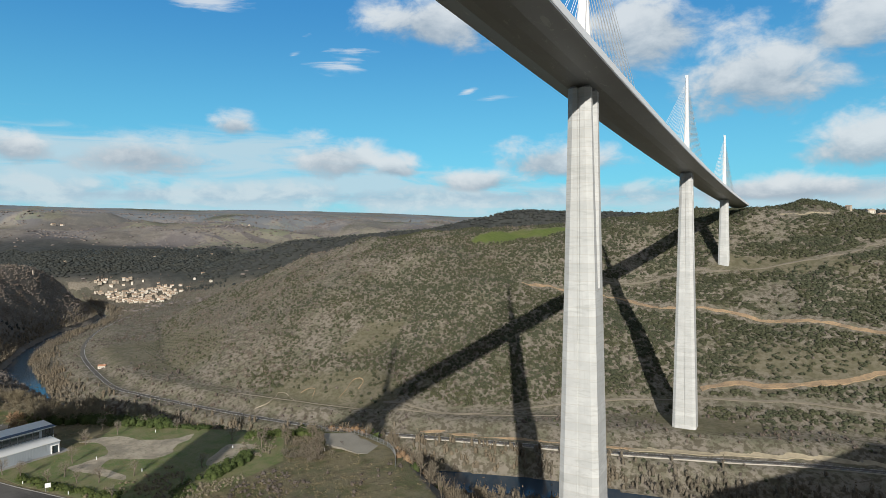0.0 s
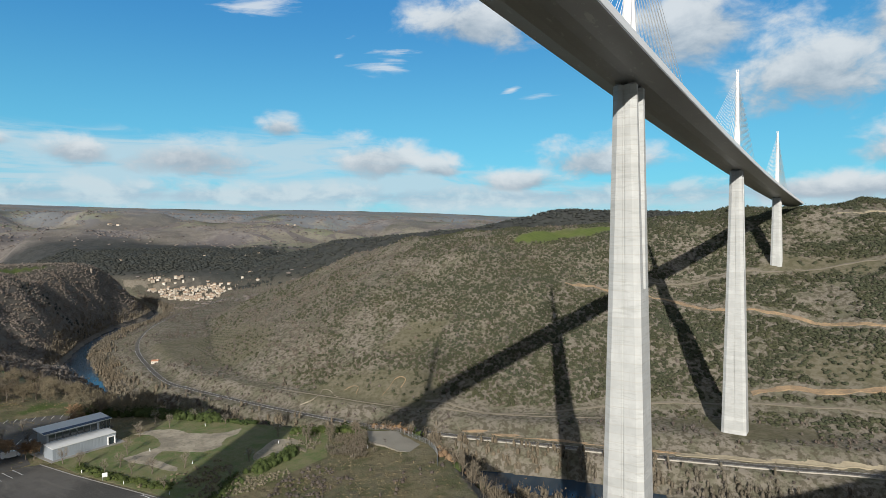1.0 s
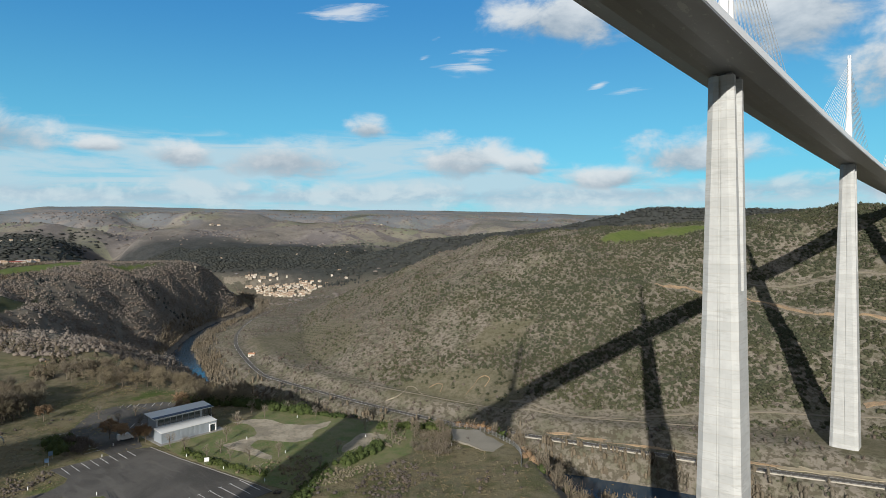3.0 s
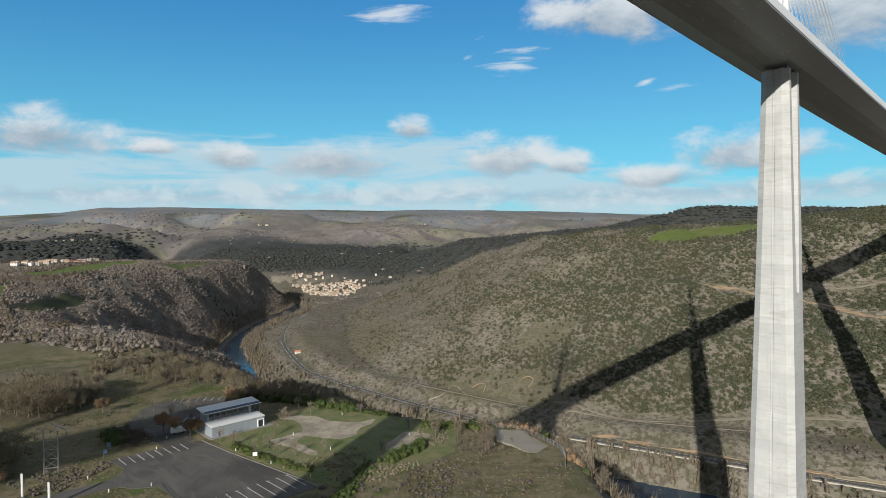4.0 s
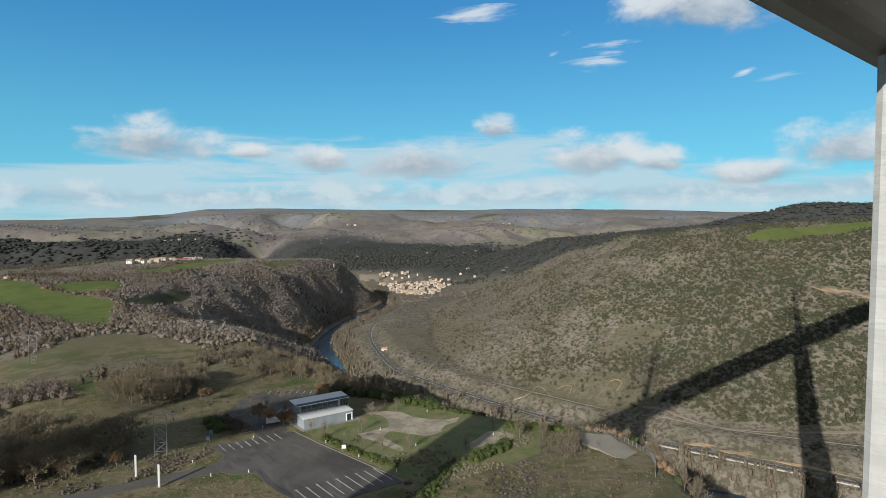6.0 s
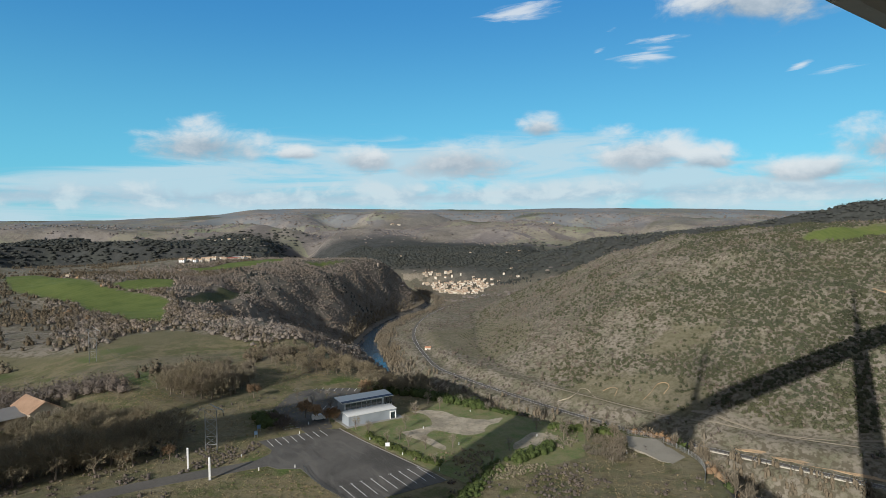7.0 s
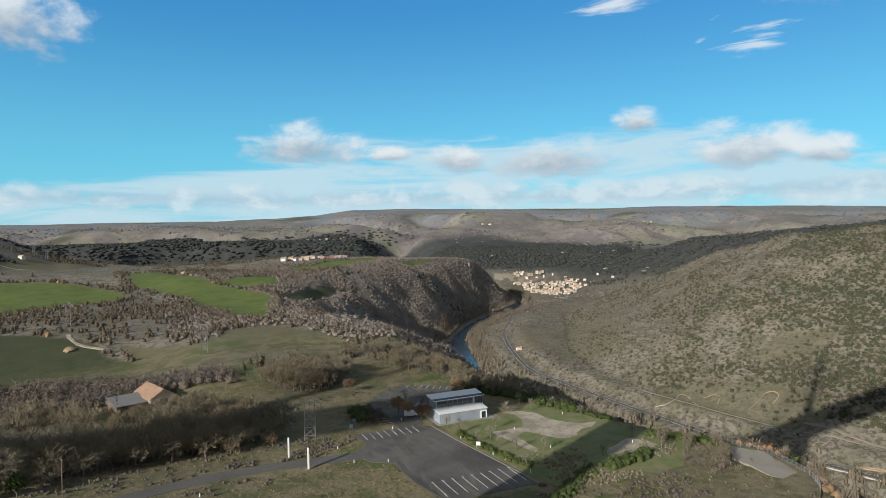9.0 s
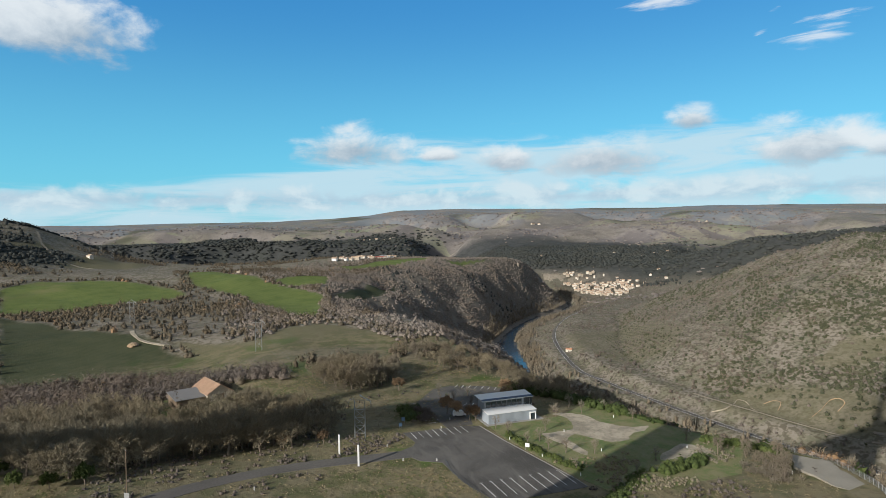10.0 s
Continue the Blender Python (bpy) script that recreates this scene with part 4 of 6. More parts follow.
# kerbs as separate stones round the asphalt
bm = bmesh.new()
box(bm, -0.49, 0.49, -0.12, 0.12, -0.25, 0.13)
bmesh.ops.bevel(bm, geom=bm.edges[:], offset=0.02, segments=1, affect="EDGES")
kerb_mesh = part("kerb_stone", bm, M_KERB, carpark)
stones = []
for a, b in zip(CARPARK[5:9], CARPARK[6:9]):
    a, b = Vector(a), Vector(b)
    for n in range(int((b - a).length)):
        stones.append((a + (b - a).normalized() * (n + 0.5), math.atan2(b.y - a.y, b.x - a.x)))
for n, (p, turn) in enumerate(stones):
    ob = kerb_mesh if n == 0 else new("kerb_stone", kerb_mesh.data)
    ob.parent = carpark
    ob.matrix_basis = Matrix.LocRotScale((p.x, p.y, GROUND_Z + 0.10), Euler((0, 0, turn)), None)

court = [(-136.2, -521.5), (-118, -521.8), (-77.5, -516.6), (-66, -514), (-60, -500), (-60, -470), (-80, -449), (-112, -458), (-150, -466), (-136, -490)]
slab("lawn", court, GROUND_Z + 0.06, M_LAWN, "green winter lawn round the visitor building", "lawn")


def wavy(points, step=2.5, amount=0.7):
    """A closed outline with a worn, uneven edge."""
    pts = dense(list(points) + [points[0]], step)[:-1]
    return [(p.x + amount * float(rough(np.array(p.x), np.array(p.y), 6.0)), p.y + amount * float(rough(np.array(p.y), np.array(p.x), 7.0))) for p in pts]


YARD = wavy([(-139.8, -491), (-137.9, -484.2), (-133.2, -479.2), (-120.5, -477.8), (-113.5, -471.3), (-111.5, -463.1), (-106.1, -473), (-99.9, -485), (-106.2, -491.3), (-113.1, -495.7), (-112, -500.5),
              (-106, -502.2), (-94, -502.9), (-96, -505.4), (-106, -505.6), (-115.2, -507.2), (-119.6, -507.3), (-119, -499.6), (-120.5, -491), (-132, -488.5)], 1.4, 1.3)
slab("gravel_yard", YARD, GROUND_Z + 0.10, M_GRAVEL, "worn cream gravel yard between ragged lawns", "yard", 0.2)
slab("gravel_yard", wavy([(-87.4, -474.4), (-89.7, -465.2), (-82.9, -460.9), (-79, -467.2), (-79.4, -478), (-80.9, -483.3)], 1.6, 1.0), GROUND_Z + 0.10, M_GRAVEL, "worn cream gravel yard between ragged lawns", "yard", 0.2)
slab("gravel_yard", wavy([(-69, -442), (-57, -438), (-40, -444), (-33, -450), (-40, -452), (-48, -453), (-60, -448)], 1.6, 1.5), GROUND_Z + 1.0, plain("platform_gravel", (0.26, 0.24, 0.20), 0.95, 0.0, 0.6, 0.8), "pale gravel platform behind a mesh fence", "yard", 1.5)

# ---------------------------------------------------------------- the visitor building
house = tagged(new("visitor_building"), "two-storey grey metal-clad visitor building with a long window band", "building")
house.location = (0, 0, 0)
X0, X1, X2, Y0, Y1, Z0 = -150.0, -143.2, -137.0, -521.0, -499.0, GROUND_Z
bm = bmesh.new()
loft(bm, [[Vector(p) for p in ((X1, Y0, Z0), (X2, Y0, Z0), (X2, Y0, Z0 + 3.9), (X1, Y0, Z0 + 4.4))], [Vector(p) for p in ((X1, Y1 - 0.6, Z0), (X2, Y1 - 0.6, Z0), (X2, Y1 - 0.6, Z0 + 3.9), (X1, Y1 - 0.6, Z0 + 4.4))]])
low_block = part("front_block", bm, M_CLAD, house, "ribbed grey metal cladding")
bm = bmesh.new()
loft(bm, [[Vector(p) for p in ((X0, y, Z0), (X1 - 0.003, y, Z0), (X1 - 0.003, y, Z0 + 7.7), (X0, y, Z0 + 8.4))] for y in (Y0 + 1.0, Y1 - 3.2)])
high_block = part("rear_block", bm, M_CLAD, house)
bm = bmesh.new()
loft(bm, [[Vector(p) for p in ((X0 - 0.7, y, Z0 + 8.5), (X1 + 0.7, y, Z0 + 7.68), (X1 + 0.7, y, Z0 + 7.95), (X0 - 0.7, y, Z0 + 8.77))] for y in (Y0 - 0.2, Y1 + 1.2)])
roof = part("roof", bm, M_ROOFING, house, "pale zinc roof with a dark blue eaves strip")
for n in range(12):
    y = Y0 + 1 + n * 1.95
    bm = bmesh.new()
    loft(bm, [[Vector(p) for p in ((X0 - 0.7, yy, Z0 + 8.772), (X1 - 1.3, yy, Z0 + 8.152), (X1 - 1.3, yy, Z0 + 8.21), (X0 - 0.7, yy, Z0 + 8.83))] for yy in (y - 0.04, y + 0.04)])
    part("roof_seam", bm, M_ROOFING, roof)
bm = bmesh.new()
loft(bm, [[Vector(p) for p in ((X1 - 1.25, y, Z0 + 8.16), (X1 + 0.72, y, Z0 + 7.955), (X1 + 0.72, y, Z0 + 8.01), (X1 - 1.25, y, Z0 + 8.22))] for y in (Y0 - 0.1, Y1 + 1.1)])
part("eaves_panel", bm, plain("blue_panel", (0.035, 0.055, 0.10), 0.55, 0.0, 0.2, 0.5), roof, "dark blue panel strip along the eaves")
bm = bmesh.new()
loft(bm, [[Vector(p) for p in ((X1 + 0.003, y, Z0 + 4.42), (X2 + 0.2, y, Z0 + 3.9), (X2 + 0.2, y, Z0 + 4.1), (X1 + 0.003, y, Z0 + 4.62))] for y in (Y0 - 0.15, Y1 - 0.4)])
part("front_roof", bm, M_ROOFING, house)
for n in range(44):
    y = Y0 + 0.25 + n * 0.49
    bm = bmesh.new()
    box(bm, X2 + 0.002, X2 + 0.045, y - 0.05, y + 0.05, Z0 + 0.1, Z0 + 3.85)
    part("cladding_rib", bm, M_CLAD, low_block)


def window(parent, x, y0, y1, z0, z1, face=1):
    """A framed pane in a wall that looks along x."""
    bm = bmesh.new()
    a, b = x - 0.02, x + 0.09 * face
    lo, hi = min(a, b), max(a, b)
    for box_ in ((y0, y0 + 0.10, z0, z1), (y1 - 0.10, y1, z0, z1), (y0 + 0.1, y1 - 0.1, z0, z0 + 0.1), (y0 + 0.1, y1 - 0.1, z1 - 0.1, z1)):
        box(bm, lo, hi, *box_)
    frame_ob = part("window", bm, M_DARK, parent)
    bm = bmesh.new()
    box(bm, x + 0.005 * face, x + 0.03 * face, y0 + 0.1, y1 - 0.1, z0 + 0.1, z1 - 0.1)
    part("pane", bm, M_GLASS, frame_ob)
    return frame_ob


for n in range(7):
    window(high_block, X1, Y0 + 1.6 + n * 2.35, Y0 + 3.75 + n * 2.35, Z0 + 5.0, Z0 + 7.2)
for n in range(3):
    window(high_block, X1, Y1 - 3.1 + n * 1.3, Y1 - 1.95 + n * 1.3, Z0 + 4.8, Z0 + 7.5)
# glazed stair end
bm = bmesh.new()
for x in (X0, X0 + 2.2, X0 + 4.5, X1 - 0.2):
    box(bm, x, x + 0.18, Y1 + 0.55, Y1 + 0.75, Z0, Z0 + 7.6)
for z in (2.5, 5.0, 7.42):
    box(bm, X0, X1, Y1 + 0.553, Y1 + 0.747, Z0 + z, Z0 + z + 0.18)
glazing = part("glazed_end", bm, M_WHITE, house, "white-framed glazed end bay")
for k in range(3):
    for z in (0.05, 2.7, 5.2):
        bm = bmesh.new()
        box(bm, X0 + 0.2 + k * 2.25, X0 + 2.2 + k * 2.25, Y1 + 0.62, Y1 + 0.66, Z0 + z, Z0 + z + 2.2)
        part("pane", bm, M_GLASS, glazing)
bm = bmesh.new()
box(bm, X2 - 0.02, X2 + 0.5, Y1 - 3.7, Y1 - 3.45, Z0, Z0 + 3.1)
box(bm, X2 - 0.02, X2 + 0.5, Y1 - 1.25, Y1 - 1.0, Z0, Z0 + 3.1)
box(bm, X2 - 0.02, X2 + 0.5, Y1 - 3.45, Y1 - 1.25, Z0 + 2.85, Z0 + 3.1)
door = part("door", bm, M_WHITE, house, "glazed entrance in a white surround")
bm = bmesh.new()
box(bm, X2 + 0.01, X2 + 0.05, Y1 - 3.45, Y1 - 1.25, Z0 + 0.03, Z0 + 2.85)
part("pane", bm, M_GLASS, door)
bm = bmesh.new()
box(bm, X0 - 0.3, X2 + 1.8, Y0 - 1.2, Y1 + 2.2, Z0 - 0.3, Z0 + 0.14)
part("plinth", bm, M_KERB, house, "pale concrete apron")


# ---------------------------------------------------------------- posts, signs, masts
def ground_many(pts):
    return ground(np.array([p[0] for p in pts]), np.array([p[1] for p in pts]))


for x, y in ((-113.5, -578.5), (-126.5, -582.5)):
    z = ground_at(x, y)
    totem = tagged(new("sign_totem"), "tall plain white sign totem beside the access road", "sign", "sign totems")
    totem.location = (x, y, z)
    bm = bmesh.new()
    box(bm, -0.55, 0.55, -0.22, 0.22, 0.15, 7.0)
    bmesh.ops.bevel(bm, geom=bm.edges[:], offset=0.06, segments=2, affect="EDGES")
    part("panel", bm, M_WHITE, totem)
    bm = bmesh.new()
    box(bm, -0.7, 0.7, -0.4, 0.4, -0.4, 0.15)
    part("base", bm, M_KERB, totem)


def lattice_mast(x, y, tall, turn):
    z = ground_at(x, y)
    mast = tagged(new("power_mast"), "grey lattice steel power mast with a curved crossarm", "power mast", "power masts")
    mast.matrix_basis = pose(x, y, z, 0, 0, turn)
    for s in (-1, 1):
        bm = bmesh.new()
        for e in (-0.35, 0.35):
            rod(bm, (s * 2.0, e, -0.5), (s * 2.0, e * 0.7, tall * 0.86), 0.13, 0.10, 4)
        for n in range(9):
            a, b = tall * 0.86 * n / 9, tall * 0.86 * (n + 1) / 9
            rod(bm, (s * 2.0, -0.35 if n % 2 else 0.35, a), (s * 2.0, 0.35 if n % 2 else -0.35, b), 0.045, None, 4)
        part("leg", bm, M_GALV, mast)
    for n in range(4):
        bm = bmesh.new()
        a, b = tall * (0.12 + 0.18 * n), tall * (0.30 + 0.18 * n)
        rod(bm, (-2, 0, a), (2, 0, b), 0.06, None, 4)
        rod(bm, (2, 0, a), (-2, 0, b), 0.06, None, 4)
        rod(bm, (-2, 0, a), (2, 0, a), 0.07, None, 4)
        part("brace", bm, M_GALV, mast)
    arc = [(-4.4, tall * 0.80), (-4.0, tall * 0.875), (-2.0, tall * 0.92), (0, tall), (2.0, tall * 0.92), (4.0, tall * 0.875), (4.4, tall * 0.80)]
    for e in (-0.2, 0.2):
        bm = bmesh.new()
        loft(bm, [[Vector((xa + u, e + v, za + u)) for u, v in ((-.07, -.07), (.07, -.07), (.07, .07), (-.07, .07))] for xa, za in arc])
        part("crossarm", bm, M_GALV, mast)
    bm = bmesh.new()
    rod(bm, (-4, 0, tall * 0.875), (4, 0, tall * 0.875), 0.09, None, 4)
    part("tie_bar", bm, M_GALV, mast)
    for px, pz in ((-4.4, 0.80), (0.0, 0.875), (4.4, 0.80)):
        bm = bmesh.new()
        rod(bm, (px, 0, tall * pz), (px, 0, tall * pz - 1.1), 0.10, 0.10, 6)
        part("insulator", bm, M_DARK, mast)
    return [mast.matrix_basis @ Vector((px, 0, tall * pz - 1.1)) for px, pz in ((-4.4, 0.80), (0.0, 0.875), (4.4, 0.80))]


def wires(a, b, sag):
    for p, q in zip(a, b):
        bm = bmesh.new()
        pts = [p.lerp(q, k / 16) - Vector((0, 0, sag * 4 * (k / 16) * (1 - k / 16))) for k in range(17)]
        loft(bm, [[u + Vector((0, 0.04 * math.cos(a), 0.04 * math.sin(a))) for a in (0, 2.09, 4.19)] for u in pts])
        tagged(part("power_cable", bm, M_DARK), "thin dark power cable slung between masts", "cable", "power cables")


def utility_pole(x, y, tall, turn):
    pole = tagged(new("utility_pole"), "weathered wooden utility pole with a short crossarm", "pole", "utility poles")
    pole.matrix_basis = pose(x, y, ground_at(x, y), 0, 0, turn)
    bm = bmesh.new()
    rod(bm, (0, 0, -0.6), (0, 0, tall), 0.17, 0.11, 8)
    part("shaft", bm, M_WOOD, pole)
    bm = bmesh.new()
    box(bm, -0.9, 0.9, -0.06, 0.06, tall - 0.7, tall - 0.55)
    arm = part("crossarm", bm, M_GALV, pole)
    for u in (-0.8, 0.0, 0.8):
        bm = bmesh.new()
        rod(bm, (u, 0, tall - 0.55), (u, 0, tall - 0.3), 0.06, 0.04, 6)
        part("insulator", bm, M_DARK, arm)


for x, y, tall, turn in ((-112, -647, 13, 20), (-1030, -856, 11, 60), (-1400, -760, 12, 40), (-1397, -721, 12, 40), (-1330, -700, 11, 40)):
    utility_pole(x, y, tall, turn)
lattice_mast(-1487, -876, 24.0, 80)
lattice_mast(-1470, -850, 22.0, 80)

# heap of dug earth at the end of the farm track
bm = bmesh.new()
bmesh.ops.create_icosphere(bm, subdivisions=3, radius=1.0)
for v in bm.verts:
    k = 1 + 0.28 * noise.noise(v.co * 2.1)
    v.co = Vector((v.co.x * 6.5 * k, v.co.y * 4.2 * k, max(v.co.z, -0.2) * 2.6 * k))
heap_ob = tagged(part("earth_heap", bm, M_OCHRE), "heap of dug ochre earth beside the farm track", "heap")
heap_ob.location = (-458, -687, ground_at(-458, -687))

near_mast = lattice_mast(-141, -572, 16.5, 62)
far_mast = lattice_mast(-346, -597, 22.0, 75)
wires(near_mast, far_mast, 6.0)
third = lattice_mast(-560, -700, 22.0, 70)
wires(far_mast, third, 6.0)

for x, y in ((-79, -515.5), (-98, -518.5), (-118, -521), (-108, -553), (-112.5, -563.5), (-128, -565), (-104, -612), (-140, -540), (-86, -468), (-100, -455), (-64, -510), (-72, -478), (-118, -498), (-95, -497), (-126, -470), (-55, -455), (-149, -533)):
    bollard = tagged(new("bollard"), "short white painted marker post in the grass", "post", "marker posts")
    bollard.location = (x, y, ground_at(x, y) + 0.06)
    bm = bmesh.new()
    rod(bm, (0, 0, -0.3), (0, 0, 1.0), 0.16, 0.13, 8)
    part("post", bm, M_WHITE, bollard)
    bm = bmesh.new()
    rod(bm, (0, 0, 1.0), (0, 0, 1.08), 0.15, 0.05, 8)
    part("cap", bm, M_GALV, bollard)


def board(name, x, y, turn, w, h, material, label, category):
    ob = tagged(new(name), label, category)
    ob.matrix_basis = pose(x, y, ground_at(x, y), 0, 0, turn)
    for s in (-1, 1):
        bm = bmesh.new()
        rod(bm, (s * w * 0.4, 0, -0.4), (s * w * 0.4, 0, h), 0.06, None, 6)
        part("leg", bm, M_GALV, ob)
    bm = bmesh.new()
    box(bm, -w / 2, w / 2, -0.06, -0.11, h * 0.45, h)
    part("panel", bm, material, ob)
    return ob


M_BLUE = plain("blue_sign", (0.16, 0.26, 0.40), 0.4, 0.0, 0.15, 1.0)
board("notice_board", -106, -520, 60, 1.5, 2.4, M_WHITE, "small white notice board on two posts", "sign")
board("parking_sign", -152, -552, 70, 1.3, 2.6, M_BLUE, "small blue sign panel on steel posts", "sign")
board("parking_sign", -145.5, -555, 70, 1.3, 2.6, M_BLUE, "small blue sign panel on steel posts", "sign")
board("road_frame", -104.5, -646, 60, 1.6, 2.8, M_GALV, "bare steel sign frame at the roadside", "sign")

# mesh fence on the brink
fence = tagged(new("fence"), "grey mesh fence on steel posts along the drop", "fence")
line = dense([(-70, -439), (-57, -435.5), (-39, -442), (-29, -450), (-22, -460)], 2.5)
zz = ground_many(line)
for n, p in enumerate(line):
    bm = bmesh.new()
    rod(bm, (p.x, p.y, zz[n] - 0.4), (p.x, p.y, zz[n] + 1.9), 0.07, None, 5)
    part("post", bm, M_GALV, fence)
    if n:
        q = line[n - 1]
        bm = bmesh.new()
        for h in np.linspace(0.1, 1.85, 8):
            rod(bm, (q.x, q.y, zz[n - 1] + h), (p.x, p.y, zz[n] + h), 0.016, None, 3)
        for k in range(1, 12):
            v = q.lerp(p, k / 12)
            z = zz[n - 1] + (zz[n] - zz[n - 1]) * k / 12
            rod(bm, (v.x, v.y, z + 0.1), (v.x, v.y, z + 1.85), 0.014, None, 3)
        part("mesh_panel", bm, M_GALV, fence)
# timber fence east of the car park and a low rail
rail = tagged(new("rail"), "low dark metal rail at the car park corner", "rail")
line = dense([(-107, -550.5), (-96, -552), (-84, -551), (-73, -550)], 2.2)
for n, p in enumerate(line):
    bm = bmesh.new()
    rod(bm, (p.x, p.y, GROUND_Z - 0.3), (p.x, p.y, GROUND_Z + 1.0), 0.06, None, 5)
    part("post", bm, M_DARK, rail)
    if n:
        bm = bmesh.new()
        for h in (0.5, 0.95):
            rod(bm, (line[n - 1].x, line[n - 1].y, GROUND_Z + h), (p.x, p.y, GROUND_Z + h), 0.05, None, 4)
        part("bar", bm, M_DARK, rail)


def van(x, y, turn, paint, label):
    car = tagged(new("van"), label, "van")
    car.matrix_basis = pose(x, y, GROUND_Z + 0.1, 0, 0, turn)
    bm = bmesh.new()
    prof = [(-2.6, 0.35), (-2.65, 1.2), (-2.55, 2.35), (1.3, 2.4), (2.0, 1.35), (2.75, 1.1), (2.8, 0.4)]
    loft(bm, [[Vector((u, s * (0.97 if v < 1.5 else 0.86), v)) for u, v in prof] for s in (-1, 1)])
    bmesh.ops.bevel(bm, geom=bm.edges[:], offset=0.08, segments=2, affect="EDGES")
    part("body", bm, paint, car)
    bm = bmesh.new()
    loft(bm, [[Vector(p) for p in ((1.38, s, 2.25), (1.95, s * 1.06, 1.45), (1.99, s * 1.06, 1.47), (1.42, s, 2.28))] for s in (-0.74, 0.74)])
    part("windscreen", bm, M_GLASS, car)
    for u in (-1.7, 1.8):
        for s in (-1, 1):
            bm = bmesh.new()
            rod(bm, (u, s * 0.98, 0.35), (u, s * 0.76, 0.35), 0.36, 0.36, 14)
            part("wheel", bm, M_DARK, car)


van(-152.5, -527.5, 80, M_WHITE, "white van parked behind the russet tree")

# ---------------------------------------------------------------- plants
RNG = np.random.RandomState(11)


def blades(count, rng, wide, long, inward=0.55, up=0.35, core=0.0):
    """Leaf clumps as loose triangles round a dome 1 wide and 1 high."""
    d = rng.normal(size=(count, 3))
    d[:, 2] = np.abs(d[:, 2]) * 0.9 + up * 0.2
    d /= np.linalg.norm(d, axis=1, keepdims=True)
    c = d * rng.uniform(inward, 1.0, (count, 1)) * np.array([0.5, 0.5, 0.85]) + np.array([0, 0, 0.08])
    c *= 1 + 0.22 * rng.normal(size=(count, 1)).clip(-1, 1.2)
    c[:, 2] = np.maximum(c[:, 2], 0.06)
    a = rng.normal(size=(count, 3))
    a -= (a * d).sum(1, keepdims=True) * d * 0.75
    a /= np.linalg.norm(a, axis=1, keepdims=True)
    b = np.cross(d, a) + 0.35 * rng.normal(size=(count, 3))
    s = rng.uniform(0.7, 1.3, (count, 1))
    v = np.stack([c + a * long * s, c - a * long * 0.5 * s + b * wide * s, c - a * long * 0.5 * s - b * wide * s], 1).reshape(-1, 3)
    return v, np.arange(count * 3).reshape(-1, 3)


def dome(rng, wide=0.36, high=0.62, sides=5):
    """A lumpy dark heart, so that a crown isn't seen through everywhere."""
    ang = np.linspace(0, 2 * np.pi, sides, endpoint=False) + rng.uniform(0, 1)
    rings = []
    for z, r in ((0.05, 0.8), (0.6, 0.9)):
        rr = wide * r * rng.uniform(0.75, 1.2, sides)
        rings.append(np.stack([np.cos(ang) * rr, np.sin(ang) * rr, z * high * rng.uniform(0.85, 1.15, sides)], 1))
    v = np.concatenate(rings + [np.array([[0, 0, high]])])
    f = []
    for n in range(sides):
        m = (n + 1) % sides
        f += [(n, m, sides + m), (n, sides + m, sides + n), (sides + n, sides + m, 2 * sides)]
    return v, np.array(f)


def join(*bits):
    vs, fs, base = [], [], 0
    for v, f in bits:
        vs.append(v)
        fs.append(f + base)
        base += len(v)
    return np.concatenate(vs), np.concatenate(fs)


def spray(count, rng, spread=0.5, foot=0.22, thick=0.035):
    """Bare upswept branches as thin triangles fanning from a stem."""
    ang = rng.uniform(0, 2 * np.pi, count)
    lean = np.sqrt(rng.uniform(0, 1, count)) * spread
    top = np.stack([np.cos(ang) * lean, np.sin(ang) * lean, 0.55 + 0.45 * np.sqrt(np.clip(1 - (lean / (spread * 1.08)) ** 2, 0, 1)) - rng.uniform(0, 0.25, count)], 1)
    low = np.stack([np.cos(ang) * lean * 0.25, np.sin(ang) * lean * 0.25, foot + rng.uniform(0, 0.28, count)], 1)
    s = np.stack([-np.sin(ang + 0.5), np.cos(ang + 0.5), np.zeros(count)], 1) * thick * rng.uniform(0.6, 1.8, (count, 1))
    v = np.stack([low, top + s, top - s], 1).reshape(-1, 3)
    return v, np.arange(count * 3).reshape(-1, 3)


def stem(high=0.5, thick=0.03):
    ang = np.array([0, 2.09, 4.19])
    v = np.concatenate([np.stack([np.cos(ang) * thick, np.sin(ang) * thick, np.full(3, -0.05)], 1), np.stack([np.cos(ang) * thick * 0.5, np.sin(ang) * thick * 0.5, np.full(3, high)], 1)])
    f = [(n, (n + 1) % 3, 3 + (n + 1) % 3) for n in range(3)] + [(n, 3 + (n + 1) % 3, 3 + n) for n in range(3)]
    return v, np.array(f)


